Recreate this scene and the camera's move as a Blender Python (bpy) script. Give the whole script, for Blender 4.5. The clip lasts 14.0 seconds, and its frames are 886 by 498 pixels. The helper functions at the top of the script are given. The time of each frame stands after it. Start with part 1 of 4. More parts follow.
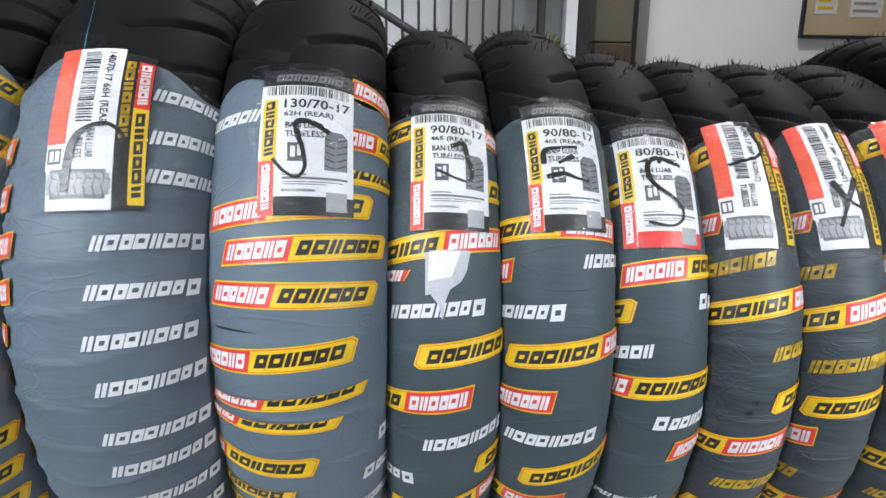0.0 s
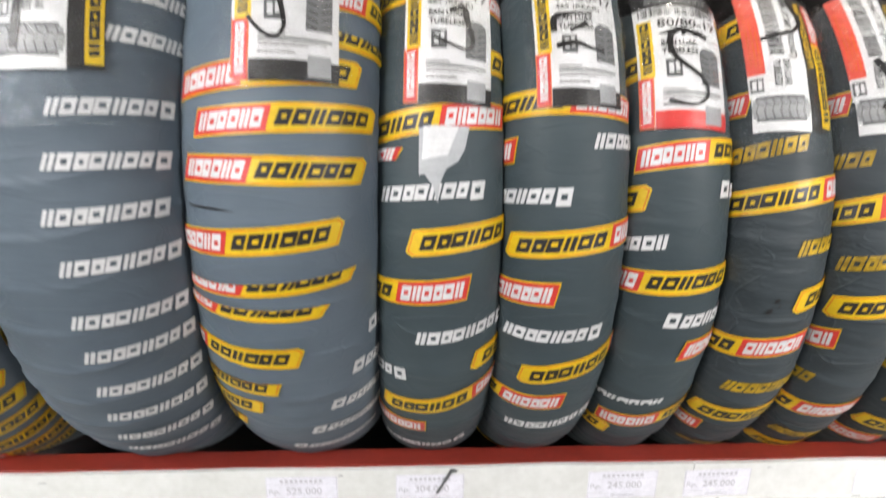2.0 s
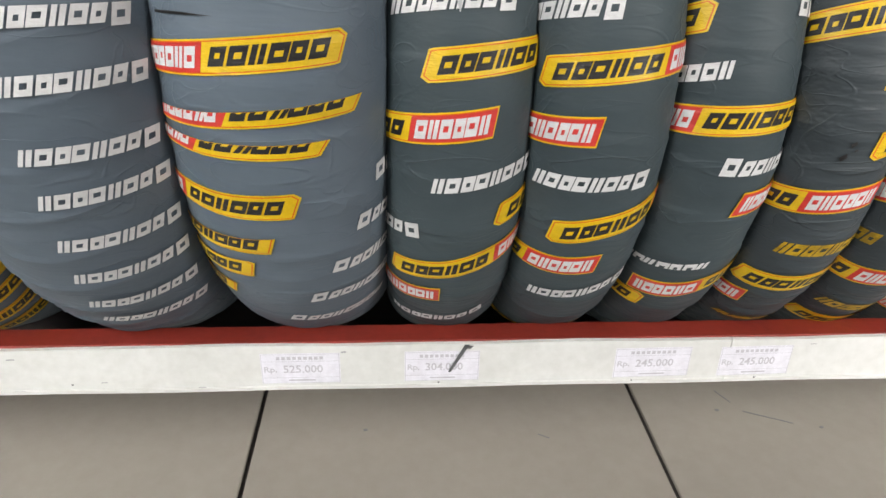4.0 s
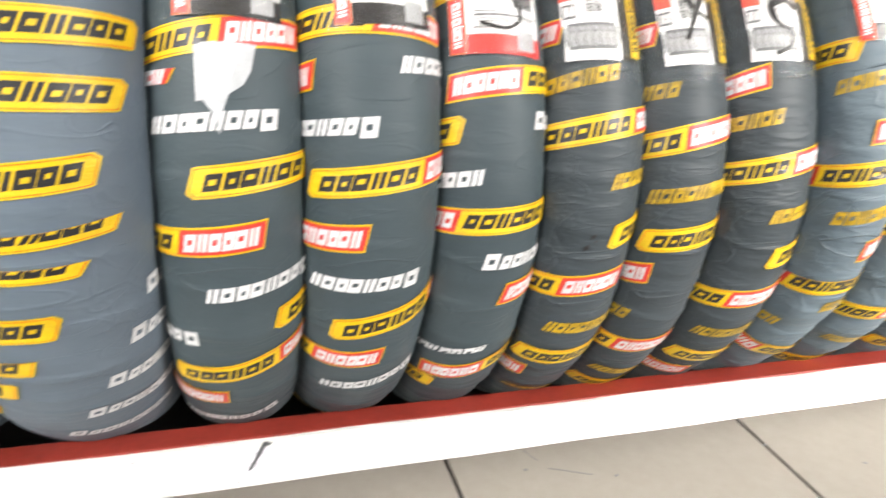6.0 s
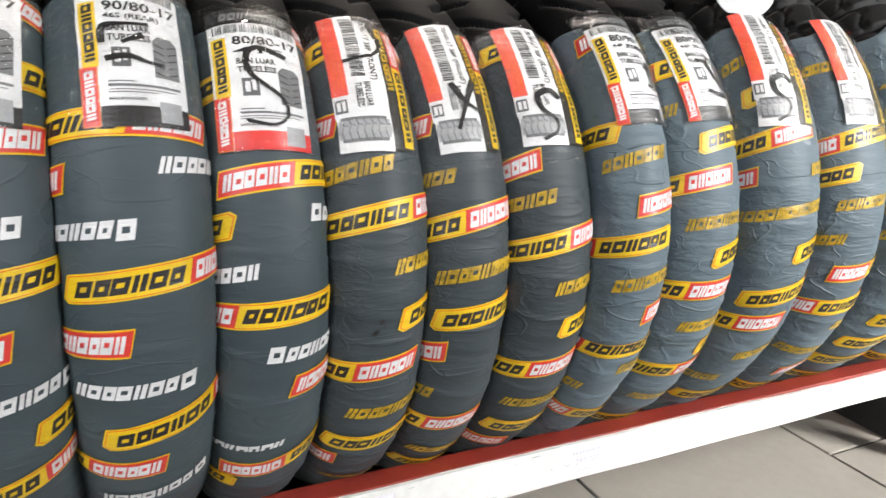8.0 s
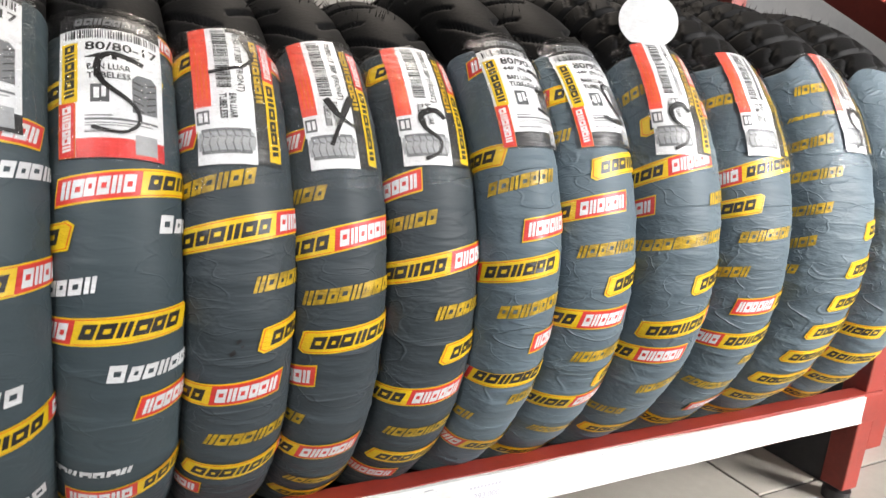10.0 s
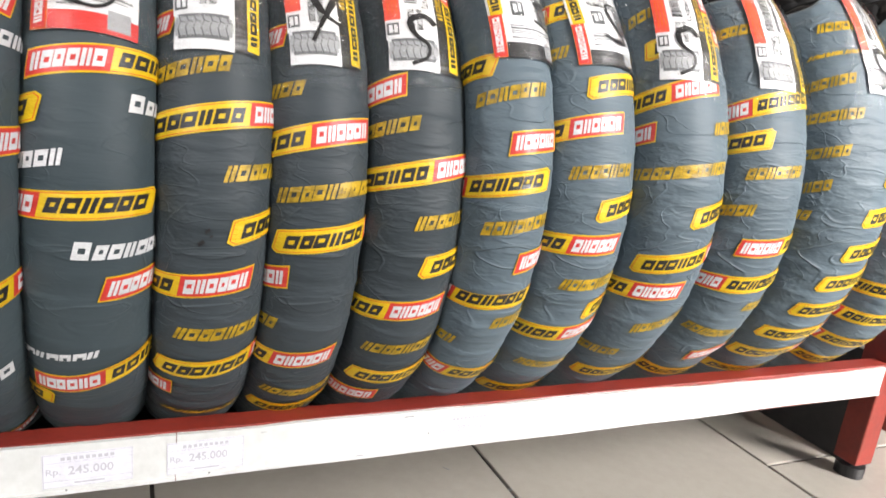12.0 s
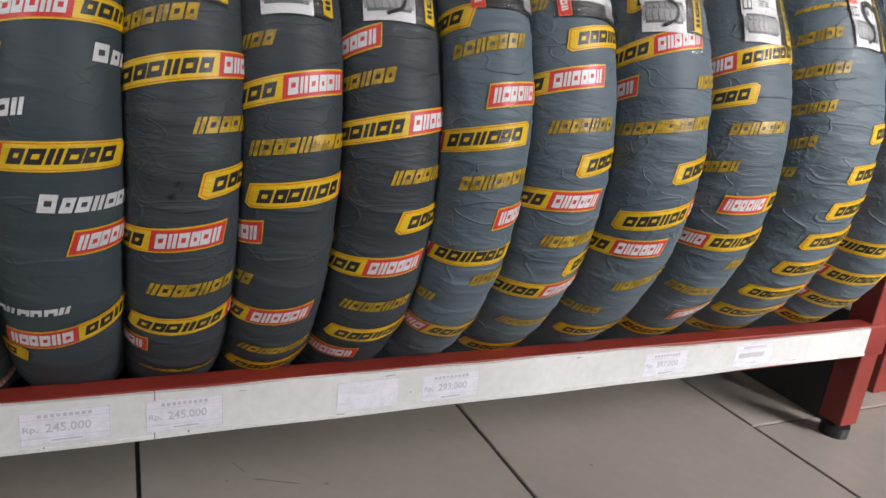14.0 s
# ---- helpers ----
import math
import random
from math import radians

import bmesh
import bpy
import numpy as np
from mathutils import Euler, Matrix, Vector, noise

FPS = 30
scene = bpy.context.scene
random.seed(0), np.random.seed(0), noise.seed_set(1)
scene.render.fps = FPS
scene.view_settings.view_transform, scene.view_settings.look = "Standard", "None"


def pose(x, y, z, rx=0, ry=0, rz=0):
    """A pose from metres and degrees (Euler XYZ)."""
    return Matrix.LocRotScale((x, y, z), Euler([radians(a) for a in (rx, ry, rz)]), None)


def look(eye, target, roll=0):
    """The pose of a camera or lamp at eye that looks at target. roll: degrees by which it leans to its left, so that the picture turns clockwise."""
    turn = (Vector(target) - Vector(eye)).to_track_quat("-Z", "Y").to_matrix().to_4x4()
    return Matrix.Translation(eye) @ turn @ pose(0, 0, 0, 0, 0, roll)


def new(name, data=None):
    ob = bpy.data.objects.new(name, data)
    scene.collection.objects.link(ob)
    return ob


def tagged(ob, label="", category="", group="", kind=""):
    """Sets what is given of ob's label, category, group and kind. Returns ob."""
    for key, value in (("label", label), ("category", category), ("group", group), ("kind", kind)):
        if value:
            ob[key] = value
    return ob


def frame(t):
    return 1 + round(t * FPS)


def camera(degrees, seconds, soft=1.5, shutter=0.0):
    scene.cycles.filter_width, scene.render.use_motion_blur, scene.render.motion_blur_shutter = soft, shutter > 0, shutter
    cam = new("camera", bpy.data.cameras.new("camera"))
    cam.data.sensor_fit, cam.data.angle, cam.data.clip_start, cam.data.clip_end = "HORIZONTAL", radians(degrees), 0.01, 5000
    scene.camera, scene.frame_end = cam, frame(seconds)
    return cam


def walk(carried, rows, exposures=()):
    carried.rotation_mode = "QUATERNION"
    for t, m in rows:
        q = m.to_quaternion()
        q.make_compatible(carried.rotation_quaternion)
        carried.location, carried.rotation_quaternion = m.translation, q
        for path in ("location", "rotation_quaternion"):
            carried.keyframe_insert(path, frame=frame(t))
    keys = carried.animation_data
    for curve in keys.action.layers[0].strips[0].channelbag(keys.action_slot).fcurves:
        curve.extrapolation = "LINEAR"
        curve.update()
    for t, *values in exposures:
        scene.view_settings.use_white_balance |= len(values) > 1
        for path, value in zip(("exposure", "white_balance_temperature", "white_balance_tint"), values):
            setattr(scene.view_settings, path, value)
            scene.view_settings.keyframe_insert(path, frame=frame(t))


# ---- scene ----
cam = camera(65.1, 14.0, shutter=0.6)
PATH = [
    (0, (0.061, -0.023, 0.606), (0.208, 1.906, 0.098), 0.7),
    (0.5, (0.068, -0.024, 0.603), (0.195, 1.914, 0.123), 0.2),
    (1, (0.071, -0.021, 0.605), (0.182, 1.914, 0.112), -0.1),
    (1.5, (0.073, -0.011, 0.591), (0.17, 1.902, 0.016), 0.3),
    (2, (0.075, 0.008, 0.562), (0.187, 1.877, -0.14), 1.2),
    (2.5, (0.06, 0.039, 0.523), (0.213, 1.845, -0.323), 2.2),
    (2.7, (0.06, 0.048, 0.507), (0.196, 1.83, -0.39), 1.6),
    (4.8, (0.067, 0.067, 0.49), (0.203, 1.834, -0.437), 1.7),
    (5, (0.072, 0.071, 0.493), (0.211, 1.839, -0.43), 1.7),
    (5.5, (0.087, 0.057, 0.509), (0.422, 1.844, -0.325), 2.2),
    (6, (0.103, 0.045, 0.528), (0.668, 1.805, -0.236), 4.2),
    (6.5, (0.123, 0.035, 0.533), (0.819, 1.78, -0.151), 4.1),
    (7, (0.14, 0.031, 0.538), (0.945, 1.749, -0.096), 4.4),
    (7.5, (0.154, 0.026, 0.543), (1.021, 1.734, -0.032), 4.5),
    (8, (0.167, 0.021, 0.547), (1.046, 1.729, -0.011), 3.8),
    (8.5, (0.19, 0.017, 0.552), (1.104, 1.708, 0.001), 3.9),
    (9, (0.214, 0.012, 0.554), (1.167, 1.684, 0.009), 4.9),
    (9.2, (0.222, 0.008, 0.555), (1.174, 1.685, 0.024), 4.4),
    (11.3, (0.277, -0.018, 0.492), (1.145, 1.739, 0.09), 8.8),
    (11.5, (0.282, -0.021, 0.489), (1.12, 1.74, 0.045), 8.2),
    (12, (0.291, -0.026, 0.48), (1.123, 1.725, -0.013), 7.3),
    (12.5, (0.301, -0.03, 0.468), (1.111, 1.713, -0.086), 6.3),
    (13, (0.304, -0.03, 0.465), (1.138, 1.692, -0.119), 7.3),
    (13.5, (0.305, -0.028, 0.466), (1.143, 1.691, -0.12), 7.4),
    (14, (0.307, -0.031, 0.466), (1.147, 1.695, -0.096), 7.1),
]
walk(cam, [(t, look(eye, target, roll)) for t, eye, target, roll in PATH], exposures=[(0, 0.0, 6400, 11), (2, -0.1, 7250, 14), (2.5, -0.18, 7350, 14), (5, -0.18, 7500, 13), (5.5, 0.2, 7600, 13), (6, 0.65, 7500, 14), (6.5, 0.4, 7250, 13), (7, 0.1, 7150, 13), (9, -0.1, 7100, 13), (11.5, 0.05, 7250, 15), (12, 0.05, 7250, 15), (12.5, -0.68, 7200, 16), (13, -1.0, 7150, 17), (14, -1.0, 7150, 18)])

# ---- world, light, exposure ----
world = bpy.data.worlds.new("world")
scene.world = world
world.use_nodes = True
wn = world.node_tree.nodes
sky = wn.new("ShaderNodeTexSky")
sky.sky_type = "NISHITA"
sky.sun_disc = False
sky.sun_elevation = radians(42)
sky.sun_rotation = radians(200)
wn["Background"].inputs["Strength"].default_value = 0.08
world.node_tree.links.new(sky.outputs["Color"], wn["Background"].inputs["Color"])


def area(name, size_x, size_y, power, colour, m, spread=180):
    data = bpy.data.lights.new(name, "AREA")
    data.shape, data.size, data.size_y, data.energy, data.color = "RECTANGLE", size_x, size_y, power, colour
    data.spread = radians(spread)
    ob = new(name, data)
    ob.matrix_world = m
    return ob


# daylight through the open shopfront, and unseen side and ceiling fill lamps added to it
area("shopfront_daylight", 3.2, 1.4, 17, (0.90, 0.95, 1.0), look((0.45, -3.40, 1.7), (0.45, 0.4, 0.75)))
# added side lamps with narrow beams, brightening the row's ends and not its middle
area("west_side_fill", 1.1, 1.6, 19, (0.88, 0.94, 1.0), look((-1.56, -0.9, 1.6), (-0.75, 0.45, 0.55)), 50)
area("east_side_fill", 1.1, 1.6, 36, (0.90, 0.95, 1.0), look((2.46, -1.4, 1.5), (1.40, 0.5, 0.45)), 46)
# added overhead fills: a weak one in front, a strong one brightening the partition
area("unseen_ceiling_fill", 1.2, 0.16, 6, (1.0, 0.93, 0.84), look((0.4, -1.3, 2.92), (0.4, -1.3, 0)))
area("unseen_ceiling_fill", 1.2, 0.16, 52, (1.0, 0.95, 0.88), look((1.2, 2.1, 2.92), (1.2, 2.1, 0)))


# ---- materials ----
def material(name, rough=0.5, metal=0.0, spec=0.5):
    m = bpy.data.materials.new(name)
    m.use_nodes = True
    nt = m.node_tree
    b = nt.nodes["Principled BSDF"]
    b.inputs["Roughness"].default_value = rough
    b.inputs["Metallic"].default_value = metal
    b.inputs["Specular IOR Level"].default_value = spec
    return m, nt, b


def noise_node(nt, scale, detail=4, rough=0.55, stretch=(1, 1, 1), coord="Object"):
    tc = nt.nodes.new("ShaderNodeTexCoord")
    mp = nt.nodes.new("ShaderNodeMapping")
    mp.inputs["Scale"].default_value = stretch
    n = nt.nodes.new("ShaderNodeTexNoise")
    n.inputs["Scale"].default_value = scale
    n.inputs["Detail"].default_value = detail
    n.inputs["Roughness"].default_value = rough
    nt.links.new(tc.outputs[coord], mp.inputs["Vector"])
    nt.links.new(mp.outputs["Vector"], n.inputs["Vector"])
    return n


def ramp(nt, fac, stops):
    r = nt.nodes.new("ShaderNodeValToRGB")
    el = r.color_ramp.elements
    while len(el) < len(stops):
        el.new(0.5)
    for e, (p, c) in zip(el, stops):
        e.position, e.color = p, (*c, 1)
    nt.links.new(fac, r.inputs["Fac"])
    return r


def bump(nt, b, height, strength, distance, prior=None):
    n = nt.nodes.new("ShaderNodeBump")
    n.inputs["Strength"].default_value = strength
    n.inputs["Distance"].default_value = distance
    nt.links.new(height, n.inputs["Height"])
    if prior:
        nt.links.new(prior.outputs["Normal"], n.inputs["Normal"])
    nt.links.new(n.outputs["Normal"], b.inputs["Normal"])
    return n


def varied(name, dark, light, rough, scale=12, fine=220, bump_size=0.0004, spec=0.5, metal=0.0, stretch=(1, 1, 1)):
    """A surface that varies between two colours at a coarse and a fine scale, with a fine relief."""
    m, nt, b = material(name, rough, metal, spec)
    n1 = noise_node(nt, scale, 5, 0.6, stretch)
    n2 = noise_node(nt, fine, 3, 0.6, stretch)
    mix = nt.nodes.new("ShaderNodeMath")
    mix.operation = "MULTIPLY_ADD"
    nt.links.new(n2.outputs["Fac"], mix.inputs[0])
    mix.inputs[1].default_value = 0.35
    nt.links.new(n1.outputs["Fac"], mix.inputs[2])
    r = ramp(nt, mix.outputs[0], [(0.42, dark), (0.92, light)])
    nt.links.new(r.outputs["Color"], b.inputs["Base Color"])
    rr = nt.nodes.new("ShaderNodeMapRange")
    rr.inputs["To Min"].default_value = max(0.02, rough - 0.1)
    rr.inputs["To Max"].default_value = min(1, rough + 0.12)
    nt.links.new(n1.outputs["Fac"], rr.inputs["Value"])
    nt.links.new(rr.outputs["Result"], b.inputs["Roughness"])
    bump(nt, b, n2.outputs["Fac"], 0.5, bump_size)
    return m


def film_material(name, dark, light, crumple=0.3):
    """Thin printed polythene film, wound tight: satin, with fine creases that run across and along the turns."""
    m, nt, b = material(name, 0.5, 0, 0.26)
    n1 = noise_node(nt, 9, 4)
    r = ramp(nt, n1.outputs["Fac"], [(0.3, dark), (0.75, light)])
    info = nt.nodes.new("ShaderNodeObjectInfo")
    hsv = nt.nodes.new("ShaderNodeHueSaturation")
    mr = nt.nodes.new("ShaderNodeMapRange")
    mr.inputs["To Min"].default_value = 0.92
    mr.inputs["To Max"].default_value = 1.08
    nt.links.new(info.outputs["Random"], mr.inputs["Value"])
    nt.links.new(mr.outputs["Result"], hsv.inputs["Value"])
    nt.links.new(r.outputs["Color"], hsv.inputs["Color"])
    nt.links.new(hsv.outputs["Color"], b.inputs["Base Color"])
    swell = noise_node(nt, 9, 2, 0.5, (0.6, 1.0, 1.4))
    prior = bump(nt, b, swell.outputs["Fac"], 1.0, 0.0020 + 0.0012 * crumple)
    # thin pinched creases that run across the tread, in clusters
    for scale, stretch, turn, deep in ((24, (0.13, 1.2, 1.3), 0.0, 1.0), (36, (0.16, 1.2, 1.2), 0.25, 0.7), (42, (0.16, 1.2, 1.2), -0.22, 0.6)):
        fold = noise_node(nt, scale, 1.2, 0.45, stretch)
        fold.inputs["Distortion"].default_value = 0.12
        fold.inputs["Vector"].links[0].from_node.inputs["Rotation"].default_value = (0.0, turn, 0.0)
        off = nt.nodes.new("ShaderNodeMath")
        off.operation = "SUBTRACT"
        off.inputs[1].default_value = 0.5
        nt.links.new(fold.outputs["Fac"], off.inputs[0])
        size = nt.nodes.new("ShaderNodeMath")
        size.operation = "ABSOLUTE"
        nt.links.new(off.outputs[0], size.inputs[0])
        line = nt.nodes.new("ShaderNodeMapRange")
        line.interpolation_type = "SMOOTHSTEP"
        line.inputs["From Max"].default_value = 0.02
        line.inputs["To Min"].default_value = 1.0
        line.inputs["To Max"].default_value = 0.0
        nt.links.new(size.outputs[0], line.inputs["Value"])
        patch = noise_node(nt, 11 + 0.2 * scale, 2, 0.5, (0.7, 1, 1))
        near = nt.nodes.new("ShaderNodeMapRange")
        near.inputs["From Min"].default_value = 0.40
        near.inputs["From Max"].default_value = 0.62
        nt.links.new(patch.outputs["Fac"], near.inputs["Value"])
        both = nt.nodes.new("ShaderNodeMath")
        both.operation = "MULTIPLY"
        nt.links.new(line.outputs["Result"], both.inputs[0])
        nt.links.new(near.outputs["Result"], both.inputs[1])
        prior = bump(nt, b, both.outputs[0], 1.0, (0.0002 + 0.0006 * crumple) * deep, prior)
    streak = noise_node(nt, 62, 3, 0.55, (0.16, 1.1, 1.3))
    prior = bump(nt, b, streak.outputs["Fac"], 0.9, 0.0006 + 0.0030 * crumple, prior)
    fine = noise_node(nt, 160, 3, 0.6, (0.6, 1, 1.8))
    bump(nt, b, fine.outputs["Fac"], 0.25, 0.0005, prior)
    rr = nt.nodes.new("ShaderNodeMapRange")
    rr.inputs["To Min"].default_value = 0.46
    rr.inputs["To Max"].default_value = 0.62
    nt.links.new(n1.outputs["Fac"], rr.inputs["Value"])
    nt.links.new(rr.outputs["Result"], b.inputs["Roughness"])
    return m


def ink(name, colour, rough=0.38, worn=0.0):
    """Printing ink on film or paper: one colour, slightly uneven; worn: how much of it has rubbed to a darker tone."""
    m, nt, b = material(name, rough)
    n = noise_node(nt, 90, 5, 0.7)
    low = tuple(c * (0.86 - 0.5 * worn) for c in colour)
    r = ramp(nt, n.outputs["Fac"], [(0.35 + 0.12 * worn, low), (0.6, colour)])
    nt.links.new(r.outputs["Color"], b.inputs["Base Color"])
    crease = noise_node(nt, 26, 6, 0.62, (0.55, 1.0, 2.4))
    bump(nt, b, crease.outputs["Fac"], 0.7, 0.0042)
    return m


def clear_film():
    m, nt, b = material("clear_tape", 0.12)
    b.inputs["Base Color"].default_value = (1, 1, 1, 1)
    crease = noise_node(nt, 38, 5, 0.65, (0.8, 1, 1.8))
    bump(nt, b, crease.outputs["Fac"], 1.0, 0.008)
    tr = nt.nodes.new("ShaderNodeBsdfTransparent")
    gl = nt.nodes.new("ShaderNodeBsdfGlossy")
    gl.inputs["Roughness"].default_value = 0.07
    nt.links.new(nt.nodes["Bump"].outputs["Normal"], gl.inputs["Normal"])
    fr = nt.nodes.new("ShaderNodeFresnel")
    fr.inputs["IOR"].default_value = 1.38
    nt.links.new(nt.nodes["Bump"].outputs["Normal"], fr.inputs["Normal"])
    mx = nt.nodes.new("ShaderNodeMixShader")
    nt.links.new(fr.outputs["Fac"], mx.inputs["Fac"])
    nt.links.new(tr.outputs["BSDF"], mx.inputs[1])
    nt.links.new(gl.outputs["BSDF"], mx.inputs[2])
    nt.links.new(mx.outputs["Shader"], nt.nodes["Material Output"].inputs["Surface"])
    return m


# one film in four tones: dimmer light on the middle tyres is in the colour
M_FILM_LIT = film_material("lit_grey_film", (0.080, 0.107, 0.134), (0.122, 0.156, 0.190), 0.2)
M_FILM_TEAL_SHADED = film_material("shaded_teal_film", (0.036, 0.052, 0.060), (0.056, 0.077, 0.087), 0.2)
M_FILM_DARK_SHADED = film_material("shaded_grey_film", (0.030, 0.040, 0.046), (0.047, 0.059, 0.067), 0.75)
M_FILM_CREASED_LIT = film_material("lit_creased_film", (0.074, 0.103, 0.123), (0.112, 0.150, 0.174), 1.0)
M_RUBBER = varied("black_rubber", (0.0035, 0.0035, 0.0038), (0.0085, 0.0083, 0.0083), 0.62, 14, 260, 0.0005, 0.10)
M_RED_STEEL = varied("red_painted_steel", (0.15, 0.016, 0.010), (0.25, 0.028, 0.018), 0.46, 16, 180, 0.0003)
M_STRIP = varied("white_plastic_strip", (0.45, 0.46, 0.44), (0.65, 0.66, 0.65), 0.36, 7, 120, 0.0003)
M_TILE = varied("beige_glazed_tile", (0.275, 0.250, 0.222), (0.345, 0.316, 0.280), 0.22, 2.2, 60, 0.0001)
M_GROUT = varied("dark_grout", (0.018, 0.016, 0.014), (0.045, 0.040, 0.035), 0.85)
M_WALL = varied("white_wall_paint", (0.70, 0.72, 0.74), (0.80, 0.81, 0.82), 0.7, 2, 90, 0.0004)
# unseen walls and ceiling, made dark to cut bounced light on the tyres
M_UNSEEN_WALL = varied("unseen_wall_dark_grey", (0.07, 0.072, 0.075), (0.11, 0.112, 0.115), 0.8, 2, 90, 0.0004)
M_CEIL = varied("unseen_ceiling_grey", (0.24, 0.24, 0.24), (0.32, 0.32, 0.32), 0.85, 2, 90, 0.0004)
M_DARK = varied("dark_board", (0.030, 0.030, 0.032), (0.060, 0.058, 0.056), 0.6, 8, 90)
M_PLASTIC = varied("black_plastic", (0.010, 0.010, 0.011), (0.022, 0.022, 0.023), 0.45)
I_RED = ink("red_ink", (0.62, 0.040, 0.035))
I_LABEL_RED = ink("label_red_ink", (0.70, 0.085, 0.055))
I_YELLOW = ink("yellow_ink", (0.72, 0.475, 0.014))
I_ORANGE = ink("orange_ink", (0.68, 0.12, 0.010))
I_BLACK = ink("black_ink", (0.014, 0.014, 0.015))
I_WHITE = ink("white_ink", (0.64, 0.65, 0.66))
I_GOLD = ink("worn_gold_ink", (0.52, 0.33, 0.018), 0.4, 0.7)
I_GREY = ink("grey_ink", (0.30, 0.31, 0.32))
I_PRINT_GREY = ink("print_grey_ink", (0.15, 0.155, 0.16))
I_TORN = ink("torn_paper", (0.42, 0.44, 0.46), 0.5)
I_PICTURE = ink("pale_picture_ink", (0.33, 0.335, 0.34))
I_TEAL = ink("teal_thread", (0.02, 0.16, 0.17))
I_MID = ink("mid_grey_ink", (0.10, 0.105, 0.11))
I_PAPER = ink("white_label_paper", (0.68, 0.69, 0.70), 0.3)
I_PALE = ink("pale_price_paper", (0.68, 0.68, 0.74), 0.5)
# price print lightened: the rail's overexposure is put into the ink colour
I_PRICE = ink("glare_paled_price_print", (0.45, 0.45, 0.49), 0.6)
I_MARKER = ink("black_marker", (0.012, 0.012, 0.013), 0.3)
M_CLEAR = clear_film()


# ---- mesh helpers ----
def mesh_of(name, verts, faces, mats, index=None, smooth=False):
    me = bpy.data.meshes.new(name)
    me.from_pydata([tuple(v) for v in verts], [], [tuple(f) for f in faces])
    for m in mats if isinstance(mats, (list, tuple)) else [mats]:
        me.materials.append(m)
    if index is not None:
        me.polygons.foreach_set("material_index", index)
    if smooth:
        me.polygons.foreach_set("use_smooth", [True] * len(me.polygons))
    me.update()
    return me


def part(name, me, parent, label=""):
    ob = new(name, me)
    ob.parent = parent
    return tagged(ob, label)


def box_bm(bm, x0, x1, y0, y1, z0, z1, bevel=0.0, seg=2):
    r = bmesh.ops.create_cube(bm, size=1)
    for v in r["verts"]:
        v.co = Vector(((x0 + x1) / 2 + v.co.x * (x1 - x0), (y0 + y1) / 2 + v.co.y * (y1 - y0), (z0 + z1) / 2 + v.co.z * (z1 - z0)))
    if bevel:
        es = list({e for v in r["verts"] for e in v.link_edges})
        bmesh.ops.bevel(bm, geom=es, offset=bevel, segments=seg, affect="EDGES", profile=0.5)


def from_bm(name, bm, mat, smooth=False):
    me = bpy.data.meshes.new(name)
    bm.to_mesh(me)
    bm.free()
    me.materials.append(mat)
    if smooth:
        me.polygons.foreach_set("use_smooth", [True] * len(me.polygons))
    return me


def box(name, x0, x1, y0, y1, z0, z1, mat, bevel=0.0, parent=None, label=""):
    bm = bmesh.new()
    box_bm(bm, x0, x1, y0, y1, z0, z1, bevel)
    ob = new(name, from_bm(name, bm, mat))
    if parent:
        ob.parent = parent
    return tagged(ob, label)


def tube(bm, a, b, r, seg=12):
    a, b = Vector(a), Vector(b)
    m = Matrix.Translation((a + b) / 2) @ (b - a).to_track_quat("Z", "Y").to_matrix().to_4x4()
    bmesh.ops.create_cone(bm, cap_ends=True, segments=seg, radius1=r, radius2=r, depth=(b - a).length, matrix=m)


# ---- the room ----
# all walls but the north one are unseen and dark to limit bounce
def wall(name, *size):
    tagged(box(name, *size, M_WALL if name == "wall_north" else M_UNSEEN_WALL), "plain painted plaster wall", "wall", kind="structure")


wall("wall_north", -1.75, 2.65, 3.3, 3.45, 0, 3.0)
wall("wall_south_pier_1", -1.75, -1.2, -3.6, -3.45, 0, 3.0)
wall("wall_south_pier_2", 2.1, 2.65, -3.6, -3.45, 0, 3.0)
wall("wall_south_head", -1.2, 2.1, -3.6, -3.45, 2.45, 3.0)
# unseen side walls, given openings for the added side lamps
for nm, wx in (("wall_west", -1.75), ("wall_east", 2.5)):
    wall(nm + "_pier_1", wx, wx + 0.15, 0.4, 3.3, 0, 3.0)
    wall(nm + "_pier_2", wx, wx + 0.15, -3.45, -2.6, 0, 3.0)
    wall(nm + "_sill", wx, wx + 0.15, -2.6, 0.4, 0, 0.45)
    wall(nm + "_head", wx, wx + 0.15, -2.6, 0.4, 2.45, 3.0)
tagged(box("ceiling", -1.75, 2.65, -3.6, 3.45, 3.0, 3.1, M_CEIL), "unseen plain ceiling, grey to cut bounced light", "ceiling", kind="structure")
floor = tagged(box("floor", -1.75, 2.65, -3.6, 3.45, -0.1, -0.004, M_GROUT), "beige glazed floor tiles with dark joints", "floor", kind="structure")

# ---- tyre rack ----
RAIL_Y, RAIL_Z = 0.503, 0.178
rack = new("tyre_rack")
tagged(rack, "low red painted steel tyre rack with a white price rail", "rack")
X0, X1 = -1.25, 1.215


def angle_rail(y0, y1, z, name):
    bm = bmesh.new()
    s = 1 if y1 > y0 else -1
    ya, yb = min(y0, y1), max(y0, y1)
    box_bm(bm, X0, X1 + 0.035, ya, yb, z - 0.003, z, 0.0008)
    yf = ya if s > 0 else yb - 0.003
    box_bm(bm, X0, X1 + 0.035, yf, yf + 0.003, z - 0.045, z - 0.0032, 0.0008)
    return part(name, from_bm(name, bm, M_RED_STEEL), rack)


